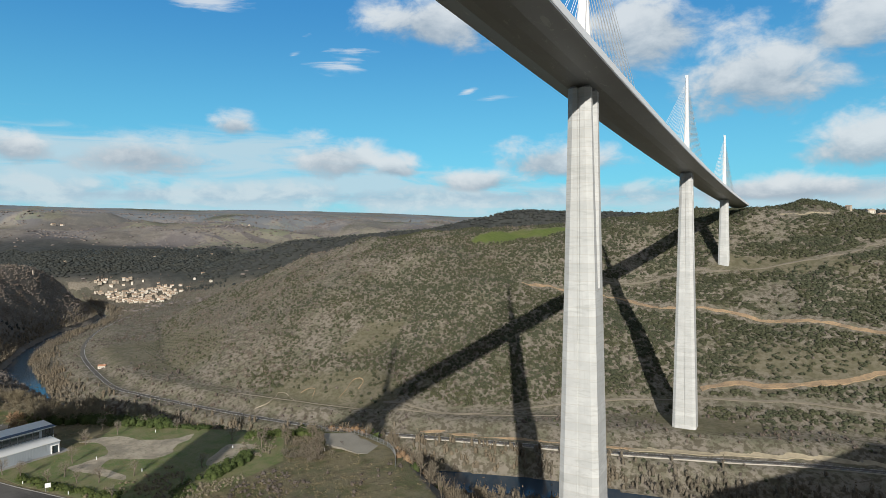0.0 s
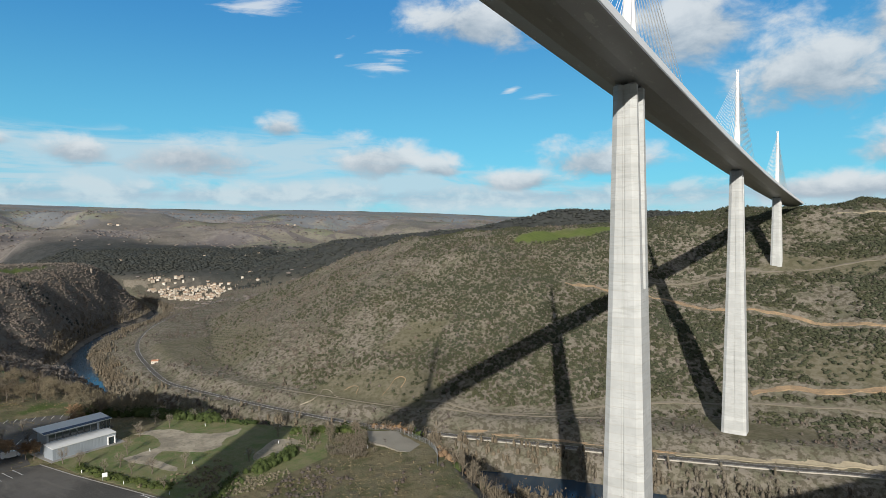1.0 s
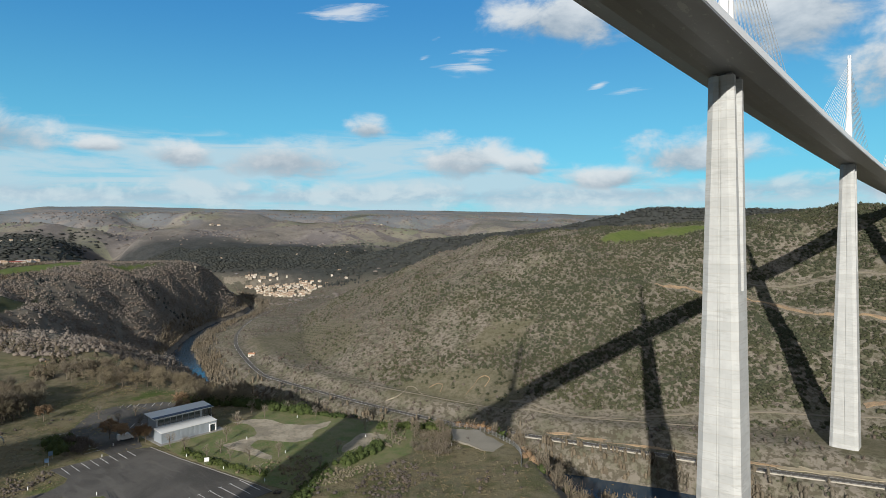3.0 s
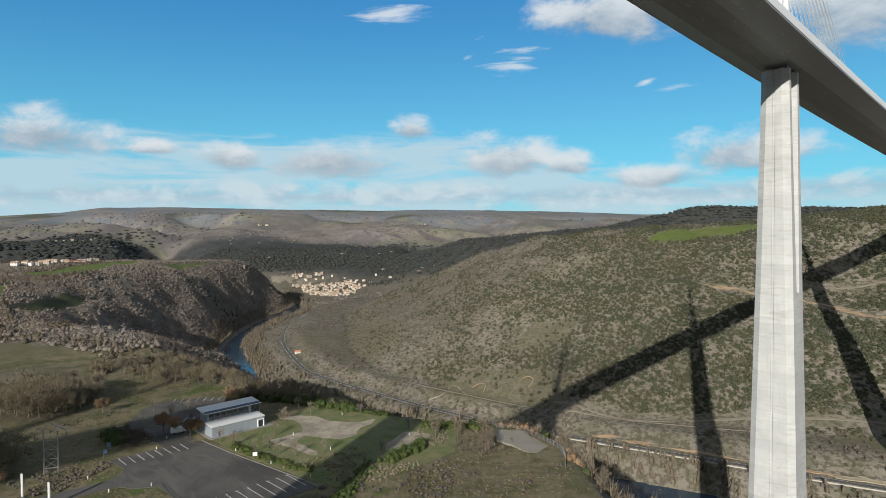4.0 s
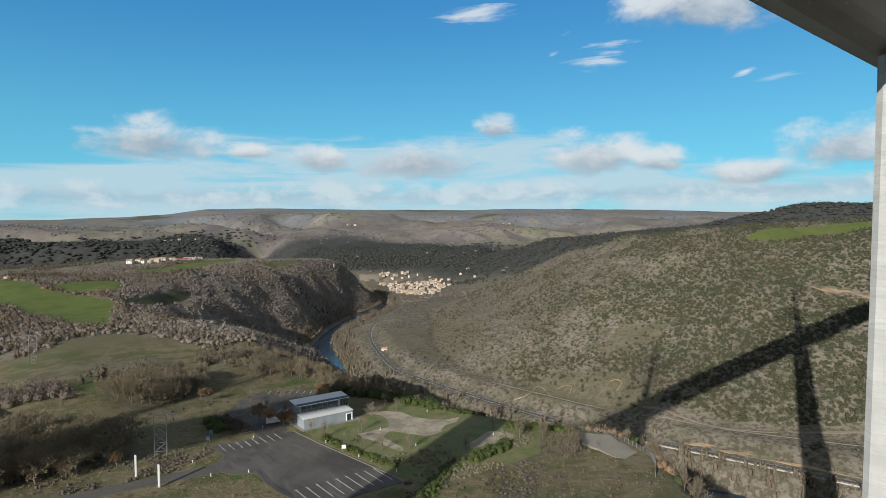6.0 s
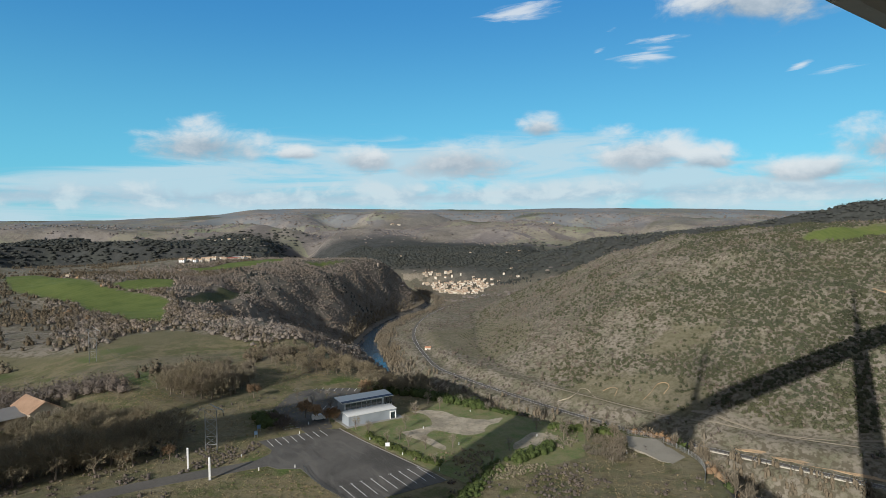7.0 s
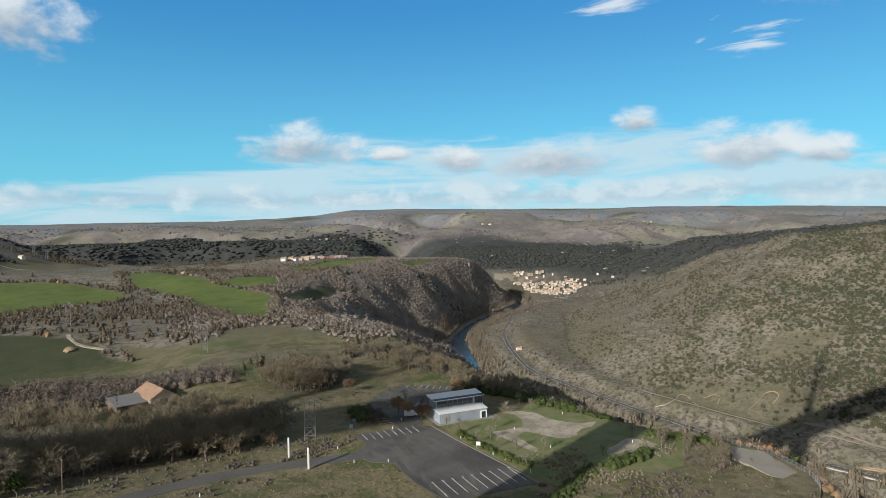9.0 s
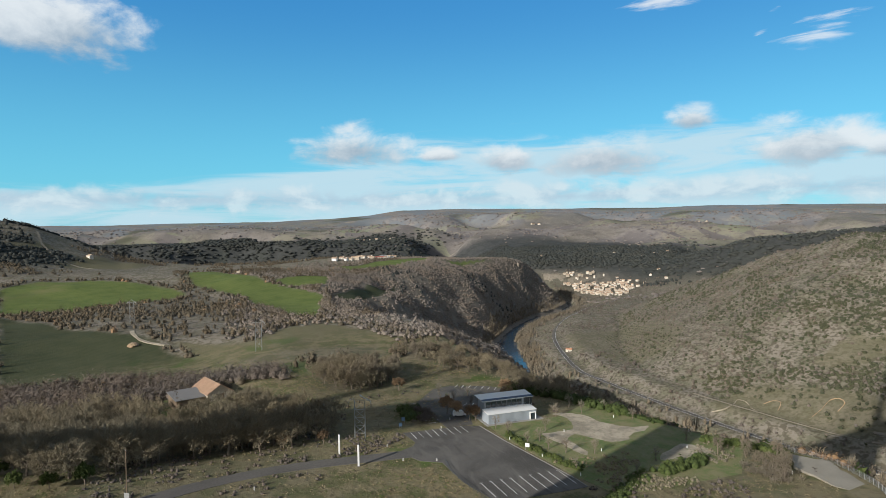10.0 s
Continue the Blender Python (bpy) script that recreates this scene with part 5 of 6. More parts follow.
def fuzz(count, rng, wide=0.055):
    """Twigs that stand off a round crown, as thin triangles."""
    d = rng.normal(size=(count, 3))
    d[:, 2] = np.abs(d[:, 2]) * 1.1 + 0.1
    d /= np.linalg.norm(d, axis=1, keepdims=True)
    size = np.array([0.5, 0.5, 0.62])
    root = d * size * rng.uniform(0.45, 0.7, (count, 1)) + np.array([0, 0, 0.28])
    tip = (d + 0.28 * rng.normal(size=(count, 3))) * size * rng.uniform(0.85, 1.15, (count, 1)) + np.array([0, 0, 0.32])
    side = np.cross(d, rng.normal(size=(count, 3)))
    side /= np.linalg.norm(side, axis=1, keepdims=True)
    side *= wide * rng.uniform(0.6, 1.6, (count, 1))
    v = np.stack([root - side, root + side, tip], 1).reshape(-1, 3)
    return v, np.arange(count * 3).reshape(-1, 3)


def lifted(shape, up):
    v, f = shape
    return v + np.array([0, 0, up]), f


BUSHES = [join(dome(np.random.RandomState(n), 0.38, 0.68, 5), blades(9, np.random.RandomState(20 + n), 0.12, 0.17, 0.68)) for n in range(6)]
THIN = [join(lifted(dome(np.random.RandomState(350 + n), 0.28, 0.5, 5), 0.14), lifted(blades(12, np.random.RandomState(350 + n), 0.06, 0.16, 0.55), 0.10), fuzz(3, np.random.RandomState(360 + n), 0.028)) for n in range(8)]
BROAD = [join(stem(0.3), lifted(dome(np.random.RandomState(450 + n), 0.22, 0.42, 6), 0.18), lifted(blades(90, np.random.RandomState(450 + n), 0.03, 0.10, 0.6), 0.10), fuzz(30, np.random.RandomState(460 + n), 0.012)) for n in range(6)]
TWIGGY = [join(stem(0.6, 0.022), spray(26, np.random.RandomState(380 + n), 0.40, 0.16, 0.012), fuzz(44, np.random.RandomState(390 + n), 0.016)) for n in range(6)]
COARSE = [join(dome(np.random.RandomState(100 + n), 0.44, 0.72, 6), blades(7, np.random.RandomState(120 + n), 0.11, 0.15, 0.75)) for n in range(5)]
TUFTS = [blades(7, np.random.RandomState(140 + n), 0.07, 0.26, 0.3, 1.0) for n in range(5)]


def scatter(name, x, y, size, high, shapes, material, label, category, sink=0.1, seed=1):
    """Many plants joined into one object."""
    rng = np.random.RandomState(seed)
    z = ground(x, y)
    which = rng.randint(len(shapes), size=len(x))
    vs, fs, base = [], [], 0
    for n, (v, f) in enumerate(shapes):
        m = which == n
        k = int(m.sum())
        if not k:
            continue
        t = rng.uniform(0, 2 * np.pi, k)
        c, s = np.cos(t)[:, None], np.sin(t)[:, None]
        w = (size[m] * rng.uniform(0.85, 1.15, k))[:, None]
        px = (v[None, :, 0] * c - v[None, :, 1] * s) * w + x[m][:, None]
        py = (v[None, :, 0] * s + v[None, :, 1] * c) * w + y[m][:, None]
        pz = v[None, :, 2] * high[m][:, None] + z[m][:, None] - sink * high[m][:, None]
        vs.append(np.stack([px, py, pz], -1).reshape(-1, 3))
        fs.append((f[None] + (np.arange(k) * len(v))[:, None, None] + base).reshape(-1, 3))
        base += k * len(v)
    ob = mesh_object(name, np.concatenate(vs), np.concatenate(fs), material)
    return tagged(ob, label, category, kind="stuff")


def sample(count, x0, x1, y0, y1, chance, seed):
    """Places drawn from a box, kept by their chance."""
    rng = np.random.RandomState(seed)
    x, y = rng.uniform(x0, x1, count), rng.uniform(y0, y1, count)
    keep = rng.uniform(size=count) < chance(x, y)
    return x[keep], y[keep], rng


ROADS = [ROAD] + [line for _, line, _, _, _ in TRACKS]


def open_ground(x, y):
    """1 where plants may stand: off fields, roads, water and piers."""
    crop, sown, fallow = cover_of(x, y)
    free = (1 - crop) * (1 - np.where(np.hypot(x - EYE[0], y - EYE[1]) < 1900, sown, 0)) * (1 - np.minimum(1.25 * fallow, 1.0))
    for n, line in enumerate(ROADS):
        d, _ = line_distance(x, y, line)
        free = free * (d > (9 if n else 8))
    d, _ = line_distance(x, y, RIVER)
    free = free * (d > 27 - 12 * smooth(-930, -1060, x))
    for py, tall in PIERS:
        free = free * (np.hypot(x - deck_x(py), y - py) > 22)
    return free


def north_side(x, y):
    d, s = line_distance(x, y, FOOT)
    return np.where(s < 0, d, -d)


# evergreen scrub, thick towards the east and in patches to the west
def green_chance(x, y):
    inland = north_side(x, y)
    east = smooth(-820, -120, x)
    patch = smooth(-0.25 - 0.75 * east, 0.35 - 0.7 * east, rough(x, y, 85))
    return open_ground(x, y) * smooth(-15, 25, inland) * (0.10 + 0.9 * patch) * (0.22 + 0.78 * east) * (1 - smooth(520, 760, inland) * 0.6)


x, y, rng = sample(86000, -1050, 330, -140, 760, green_chance, 3)
scatter("evergreen_scrub", x, y, rng.uniform(3.2, 7.0, len(x)) * (1 + 0.35 * smooth(-250, 50, x)), rng.uniform(2.6, 5.0, len(x)), BUSHES, M_OAK, "dark evergreen oak scrub dotting the hillside", "scrub", seed=31)


def brown_chance(x, y):
    inland = north_side(x, y)
    west = 1 - smooth(-500, 0, x)
    patch = smooth(-0.5, 0.25, rough(x + 300, y, 110))
    return open_ground(x, y) * smooth(-25, 10, inland) * (0.15 + 0.85 * patch) * (0.30 + 0.70 * west)


x, y, rng = sample(31000, -1420, 300, -140, 1000, brown_chance, 4)
scatter("bare_woodland", x, y, rng.uniform(3.5, 7.5, len(x)), rng.uniform(2.6, 6.0, len(x)), THIN, M_HILLTWIG, "grey-brown leafless oak thicket over the hillside", "woodland", seed=32)


def spur_chance(x, y):
    db, sb = line_distance(x, y, BRINK)
    dr, _ = line_distance(x, y, RIVER)
    slope = np.where(sb < 0, 1.0, 1 - smooth(60, 200, db))
    return open_ground(x, y) * (line_side(x, y) > 0) * slope * (0.45 + 0.55 * smooth(-0.4, 0.2, rough(x, y, 130)))


x, y, rng = sample(44000, -1750, -330, -620, 330, spur_chance, 5)
scatter("bare_woodland", x, y, rng.uniform(5.0, 9.0, len(x)), rng.uniform(3.6, 6.2, len(x)), THIN, M_SPURTWIG, "leafless brown woodland on the river spur", "woodland", seed=33)
x, y, rng = sample(900, -1250, -950, -330, 40, lambda x, y: spur_chance(x, y) * smooth(0.1, 0.5, rough(x, y, 160)), 6)
scatter("pine_stand", x, y, rng.uniform(5.0, 8.0, len(x)), rng.uniform(7, 11, len(x)), BUSHES, M_PINE_SHADE, "small dark pine stand among bare trees", "woodland", seed=34)


def hedge_chance(x, y):
    """Rows and clumps of trees between the fields."""
    edge = np.max([np.exp(-((polygon_depth(x, y, p) + 9) / 8.0) ** 2) for d in (CROPS, SOWN, FALLOW) for n, p in d.items() if n not in ("meadow", "stubble", "round_corner", "barn_grass", "high_meadow", "scar", "hill_meadow", "landing", "clearing", "pier_flat", "orchard")], axis=0)
    clump = np.maximum(smooth(0.15, 0.6, rough(x, y, 120)), smooth(-4, 2, polygon_depth(x, y, FIELD_WOOD)) * (0.35 + 0.65 * smooth(-0.5, 0.1, rough(x, y, 60))))
    _, sb = line_distance(x, y, BRINK)
    return open_ground(x, y) * (sb > 0) * np.maximum(0.8 * edge, 0.62 * clump) * (np.hypot(x + 140, y + 540) > 130)


x, y, rng = sample(32000, -1600, -220, -1100, -200, hedge_chance, 7)
scatter("bare_woodland", x, y, rng.uniform(4.5, 9.0, len(x)), rng.uniform(4.5, 9.0, len(x)), THIN, M_ROWTWIG, "leafless hedgerow trees between the fields", "woodland", seed=35)
x, y, rng = sample(1600, -1500, -220, -1000, -250, lambda x, y: hedge_chance(x, y) * smooth(0.0, 0.5, rough(x, y, 60)), 8)
scatter("russet_woodland", x, y, rng.uniform(5.0, 8.5, len(x)), rng.uniform(4.5, 8, len(x)), BUSHES, M_RUSSET, "russet-leaved oaks in the hedgerows", "woodland", seed=36)


def bank_chance(x, y):
    dr, _ = line_distance(x, y, RIVER)
    return open_ground(x, y) * np.exp(-((dr - 39 + 14 * smooth(-930, -1060, x)) / 15) ** 2)


x, y, rng = sample(52000, -1700, 330, -330, 430, bank_chance, 9)
scatter("riverside_trees", x, y, rng.uniform(4.5, 7.5, len(x)), rng.uniform(8, 15, len(x)), THIN, M_SPRIG, "tall leafless poplars and alders along the river", "woodland", seed=37)


def shelf_chance(x, y):
    d, s = line_distance(x, y, FOOT)
    return open_ground(x, y) * (s >= 0) * (line_side(x, y) < 0) * (0.12 + 0.88 * smooth(-0.2, 0.4, rough(x + 50, y, 60)))


x, y, rng = sample(16000, -1700, 330, -330, 600, shelf_chance, 21)
scatter("bare_woodland", x, y, rng.uniform(3.0, 6.5, len(x)), rng.uniform(2.5, 7, len(x)), THIN, M_TWIG, "leafless thickets between the river and the road", "woodland", seed=64)
x, y, rng = sample(9000, -1500, 330, -330, 500, lambda x, y: shelf_chance(x, y) * (0.25 + 0.75 * smooth(-260, -20, x)), 22)
scatter("evergreen_scrub", x, y, rng.uniform(2.5, 5.5, len(x)), rng.uniform(2, 4.5, len(x)), BUSHES, M_OAK, "dark green bushes between the river and the road", "scrub", seed=65)


def near_bank_chance(x, y):
    db, sb = line_distance(x, y, BRINK)
    away = np.hypot(x - EYE[0], y - EYE[1])
    west = np.degrees(np.arctan2(-(x - EYE[0]), y - EYE[1]))
    return open_ground(x, y) * (sb < 0) * (line_side(x, y) > 0) * ((west > 6) | (away > 330)) * (0.35 + 0.65 * smooth(-0.5, 0.2, rough(x, y, 50)))


x, y, rng = sample(7500, -330, 330, -600, -120, near_bank_chance, 10)
scatter("bare_woodland", x, y, rng.uniform(4.0, 7.0, len(x)), rng.uniform(5, 9.5, len(x)), TWIGGY, M_SPRIG, "leafless trees on the steep bank below the terrace", "woodland", seed=38)
x, y, rng = sample(700, -330, 100, -560, -250, near_bank_chance, 12)
scatter("evergreen_scrub", x, y, rng.uniform(3, 6, len(x)), rng.uniform(3, 5.5, len(x)), BUSHES, M_HEDGE, "green bushes on the steep bank", "scrub", seed=39)


def far_chance(x, y):
    away = np.hypot(x - EYE[0], y - EYE[1])
    heading = np.degrees(np.arctan2(-(x - EYE[0]), y - EYE[1]))
    _, sown, _ = cover_of(x, y)
    town = (heading > 48) & (heading < 62) & (away > 1880) & (away < 2165)
    return (away > 1750) * (away < 4300) * (heading > 0) * (heading < 112) * (1 - 0.9 * sown) * smooth(-0.6, 0.5, rough(x, y, 330)) * (1 - 0.97 * town) * (1 - np.clip(ridge_chance(x, y) + belt_chance(x, y) + mesa_chance(x, y), 0, 1))


x, y, rng = sample(21000, -4300, 0, -1500, 3600, far_chance, 13)
# far woods lightened and greyed as well, in place of haze
scatter("far_woodland", x, y, rng.uniform(9, 22, len(x)), rng.uniform(4, 8, len(x)), COARSE, leafy("far_wood", (0.135, 0.124, 0.122), (0.205, 0.187, 0.178)), "brown woods on the distant hills", "woodland", seed=40)


# conifers added to imitate cloud shadow on ridge, hilltop, plateau rim and slope
x, y, rng = sample(9000, -2000, 500, 700, 2100, ridge_chance, 14)
scatter("pine_forest", x, y, rng.uniform(16, 26, len(x)), rng.uniform(7, 11, len(x)), COARSE, M_PINE_SHADE, "dark pine forest along the far ridge", "woodland", seed=41)
x, y, rng = sample(7000, -1950, -1150, -1600, -780, hilltop_chance, 15)
scatter("pine_forest", x, y, rng.uniform(8, 14, len(x)), rng.uniform(7, 10, len(x)), COARSE, M_PINE_SHADE, "dark pine wood on the hilltop", "woodland", seed=42)

x, y, rng = sample(10000, -3300, -2000, -1500, 700, mesa_chance, 19)
scatter("pine_forest", x, y, rng.uniform(17, 28, len(x)), rng.uniform(7, 11, len(x)), COARSE, M_PINE_SHADE, "dark pine forest over the rim of a far plateau", "woodland", seed=47)

x, y, rng = sample(16000, -2700, -1400, 100, 1300, belt_chance, 20)
scatter("pine_forest", x, y, rng.uniform(12, 20, len(x)), rng.uniform(6, 9, len(x)), COARSE, M_PINE_SHADE, "dark wood on the slope above the village", "woodland", seed=48)

# orchard rows on the lower slope
rows = []
for r in range(12):
    for q in range(26):
        rows.append((-880 + q * 11 + r * 5, 60 - q * 4.5 - r * 9 + 40))
ox, oy = np.array(rows)[:, 0], np.array(rows)[:, 1]
keep = polygon_depth(ox, oy, FALLOW["orchard"]) > 4
scatter("orchard", ox[keep], oy[keep], np.full(keep.sum(), 2.8), np.full(keep.sum(), 1.9), BUSHES, M_OAK, "small dark fruit trees planted in rows", "orchard", seed=43)


# rough grass and brush on the near slope
def slope_chance(x, y):
    db, sb = line_distance(x, y, BRINK)
    off = polygon_depth(x, y, court) < -1
    lot = polygon_depth(x, y, CARPARK) < -1.5
    lane, _ = line_distance(x, y, [(-60, -700), (-105, -640), (-119, -606), (-118, -560)])
    path, _ = line_distance(x, y, [(-84, -446), (-66, -438), (-50, -440), (-34, -452)])
    return (sb > 0) * off * lot * (lane > 5) * (path > 5.5) * (0.25 + 0.75 * smooth(-0.3, 0.4, rough(x, y, 22)))


x, y, rng = sample(34000, -260, 60, -720, -425, slope_chance, 16)
scatter("dry_grass", x, y, rng.uniform(0.9, 2.2, len(x)), rng.uniform(0.4, 1.0, len(x)), TUFTS, M_TUFT, "tussocks of dry grass on the near slope", "grass", seed=44)
x, y, rng = sample(17000, -260, 60, -720, -425, lambda x, y: slope_chance(x, y) * smooth(-0.2, 0.4, rough(x + 90, y, 30)), 17)
scatter("green_grass", x, y, rng.uniform(0.9, 2.0, len(x)), rng.uniform(0.3, 0.7, len(x)), TUFTS, M_GRASS, "patches of green grass on the near slope", "grass", seed=45)
x, y, rng = sample(14000, -200, 60, -660, -425, lambda x, y: slope_chance(x, y) * smooth(-0.1, 0.5, rough(x, y + 70, 40)), 18)
scatter("brushwood", x, y, rng.uniform(1.2, 3.0, len(x)), rng.uniform(0.7, 2.0, len(x)), THIN, M_TWIG, "low brown brushwood on the near slope", "scrub", seed=46)


# ---------------------------------------------------------------- single trees
def branching(seed, tall, spread, limbs=7, boughs=6, twigs=22, low=0.30, broad=0.14):
    """Trunk and bare crown of a tree as two sets of vertices and faces."""
    rng = random.Random(seed)
    trunk, crown = bmesh.new(), bmesh.new()
    fork = tall * rng.uniform(0.16, 0.24)
    bend = Vector((rng.uniform(-.3, .3), rng.uniform(-.3, .3), fork))
    rod(trunk, (0, 0, -0.4), bend, tall * 0.032, tall * 0.024, 7)
    top = bend + Vector((rng.uniform(-.4, .4), rng.uniform(-.4, .4), tall * 0.34))
    rod(trunk, bend, top, tall * 0.023, tall * 0.012, 6)
    heart = Vector((0, 0, tall * (0.5 + low * 0.3)))
    size = Vector((spread / 2, spread / 2, tall * (1 - low) * 0.5))
    lumps = [rng.uniform(0.78, 1.12) for _ in range(limbs)]
    for a in range(limbs):
        ang = 2 * math.pi * (a * 0.618 + rng.uniform(-.06, .06))
        slope = -0.35 + 1.25 * (a + 0.5) / limbs
        way = Vector((math.cos(ang) * math.cos(slope), math.sin(ang) * math.cos(slope), math.sin(slope)))
        outer = lambda d, r: heart + Vector((d.x * size.x, d.y * size.y, d.z * size.z)) * r
        start = bend.lerp(top, a / limbs)
        end = outer(way, 0.62 * lumps[a])
        mid = start.lerp(end, 0.5) + Vector((0, 0, -tall * 0.02))
        rod(trunk, start, mid, tall * 0.013, tall * 0.009, 5)
        rod(trunk, mid, end, tall * 0.009, tall * 0.005, 4)
        for b in range(boughs):
            s = mid.lerp(end, rng.uniform(0.1, 1.0))
            d = (way + Vector((rng.gauss(0, .55), rng.gauss(0, .55), rng.gauss(0.1, .5)))).normalized()
            e = outer(d, rng.uniform(0.72, 0.98) * lumps[a])
            rod(crown, s, e, tall * 0.0045, tall * 0.002, 3)
            for c in range(twigs):
                p = s.lerp(e, rng.uniform(0.3, 1.0)) + Vector((rng.gauss(0, .05), rng.gauss(0, .05), rng.gauss(0, .05))) * tall * 0.5
                w = (d * 0.7 + Vector((rng.gauss(0, .6), rng.gauss(0, .6), rng.gauss(0.3, 0.5)))).normalized()
                long = tall * rng.uniform(0.06, 0.125)
                side = w.cross(Vector((rng.gauss(0, 1), rng.gauss(0, 1), rng.gauss(0, 1)))).normalized() * long * broad
                crown.faces.new([crown.verts.new(v) for v in (p - side, p + side, p + w * long)])
    return trunk, crown


def leafed(crown, seed, count, tall, spread, size):
    """Hangs leaf clumps in a crown."""
    rng = random.Random(seed)
    tips = [v.co.copy() for v in crown.verts]
    for _ in range(count):
        p = rng.choice(tips) + Vector((rng.gauss(0, .25), rng.gauss(0, .25), rng.gauss(0, .25)))
        d = Vector((rng.gauss(0, 1), rng.gauss(0, 1), rng.gauss(0, 1))).normalized()
        e = d.orthogonal().normalized()
        s = size * rng.uniform(.6, 1.3)
        crown.faces.new([crown.verts.new(p + q) for q in (d * s, e * s * .6, -d * s, -e * s * .6)])


def tree_model(name, seed, tall, spread, crown_material, label, category, leaves=0, leaf_size=0.3, **how):
    tree = tagged(new(name), label, category)
    trunk, crown = branching(seed, tall, spread, **how)
    if leaves:
        leafed(crown, seed + 5, leaves, tall, spread, leaf_size)
    part("trunk", trunk, M_BARK, tree)
    me = bpy.data.meshes.new("crown")
    crown.to_mesh(me)
    crown.free()
    me.materials.append(crown_material)
    ob = new("crown", me)
    ob.parent = tree
    return tree


oaks = [tree_model("oak_tree", 200 + n, 9.0, 10.0, M_OAKTWIG, "bare olive-grey oak with a wide twiggy crown", "tree", limbs=9, boughs=8, twigs=26, low=0.08, broad=0.06) for n in range(4)]
brown_oaks = [tree_model("oak_tree", 220 + n, 8.5, 8.0, M_RUSSET, "oak still holding russet winter leaves", "tree", 900, 0.30, twigs=14) for n in range(2)]
saplings = [tree_model("young_tree", 240 + n, 6.0, 4.0, M_PALE, "slender pale leafless young tree planted in the lawn", "tree", limbs=9, boughs=5, twigs=10, broad=0.03) for n in range(3)]
ashes = [tree_model("ash_tree", 260 + n, 10.5, 6.0, M_SPRIG, "tall leafless tree with upright grey branches", "tree", limbs=8, boughs=6, twigs=20, broad=0.06) for n in range(2)]


holms = [tree_model("holm_oak", 280, 6.5, 5.5, M_HEDGE, "dark evergreen oak at the edge of the near wood", "tree", 1500, 0.35, limbs=8, boughs=5, twigs=6)]


STANDING = set()


def place(models, spots, low, high, seed, group):
    rng = random.Random(seed)
    zz = ground_many(spots)
    for n, (x, y) in enumerate(spots):
        model = models[n % len(models)]
        s = rng.uniform(low, high)
        m = Matrix.LocRotScale((x, y, float(zz[n])), Euler((rng.uniform(-.05, .05), rng.uniform(-.05, .05), rng.uniform(0, 6.28))), None)
        if model.name not in STANDING:
            STANDING.add(model.name)
            tree = model
            tree.matrix_basis = m
        else:
            tree = copy_thing(model, m)
        tree.scale = (s, s, s * rng.uniform(0.9, 1.1))
        tree["group"] = group


def spots_in(outline, count, gap, seed, avoid=()):
    rng = random.Random(seed)
    xs, ys = [p[0] for p in outline], [p[1] for p in outline]
    out = []
    for _ in range(count * 40):
        p = (rng.uniform(min(xs), max(xs)), rng.uniform(min(ys), max(ys)))
        if float(polygon_depth(np.array(p[0]), np.array(p[1]), outline)) < 0:
            continue
        if any(math.hypot(p[0] - q[0], p[1] - q[1]) < gap for q in out):
            continue
        if any(math.hypot(p[0] - a, p[1] - b) < r for a, b, r in avoid):
            continue
        out.append(p)
        if len(out) == count:
            break
    return out


place(oaks, spots_in(LEFT_WOOD, 215, 5.8, 1, ((-240, -634, 22), (-214, -640, 10))), 0.9, 1.4, 2, "oaks in the near wood")
place(oaks, [(-126, -664), (-132, -652), (-138, -641), (-141, -630), (-142, -619), (-141, -608), (-141, -597), (-145, -588), (-153, -582), (-162, -580), (-148, -603), (-149, -614), (-150, -625), (-146, -637), (-140, -650),
             (-134, -663), (-151, -594), (-158, -590), (-168, -586), (-156, -602), (-157, -613), (-158, -624), (-154, -634), (-149, -646)], 1.2, 1.55, 33, "oaks in the near wood")
place(holms, [(-119, -668), (-120, -659), (-121, -677), (-133, -684)], 0.7, 1.0, 35, "evergreen oaks by the near wood")
place(brown_oaks, [(-142, -600), (-160, -598), (-150, -612), (-176, -612), (-196, -622), (-140, -586), (-171, -640)], 0.6, 1.0, 3, "russet oaks in the near wood")
spots = np.array(spots_in(BARN_WOOD, 230, 4.6, 4, ((-241, -628, 19), (-228, -640, 9), (-232, -645, 9))))
rr = np.random.RandomState(5)
scatter("barn_wood", spots[:, 0], spots[:, 1], rr.uniform(7, 11, len(spots)), rr.uniform(6, 9.5, len(spots)), BROAD, M_TWIG, "leafless grey-brown wood round the barn", "woodland", seed=66)
place(oaks + ashes, spots_in(MID_WOOD, 64, 4.0, 6), 1.0, 1.25, 7, "trees beside the overflow car park")
place(ashes + oaks, spots_in(BACK_WOOD, 60, 5.0, 8), 0.7, 1.05, 9, "trees behind the car park")
place(saplings, [(-131.6, -520.2), (-123.1, -519.2), (-111.3, -517.4), (-112.3, -511.9), (-121.7, -503.9), (-136.6, -490.9), (-146.3, -478.8), (-136.2, -478.7), (-137.6, -467), (-98.5, -509.2), (-93.9, -500.6), (-83.8, -514.4), (-121.7, -464), (-73.4, -498.5), (-80.4, -485.5), (-91.7, -463), (-173.7, -521.5), (-181, -512), (-164, -517), (-188, -524), (-104, -512.5)], 0.8, 1.15, 10, "young trees round the visitor building")
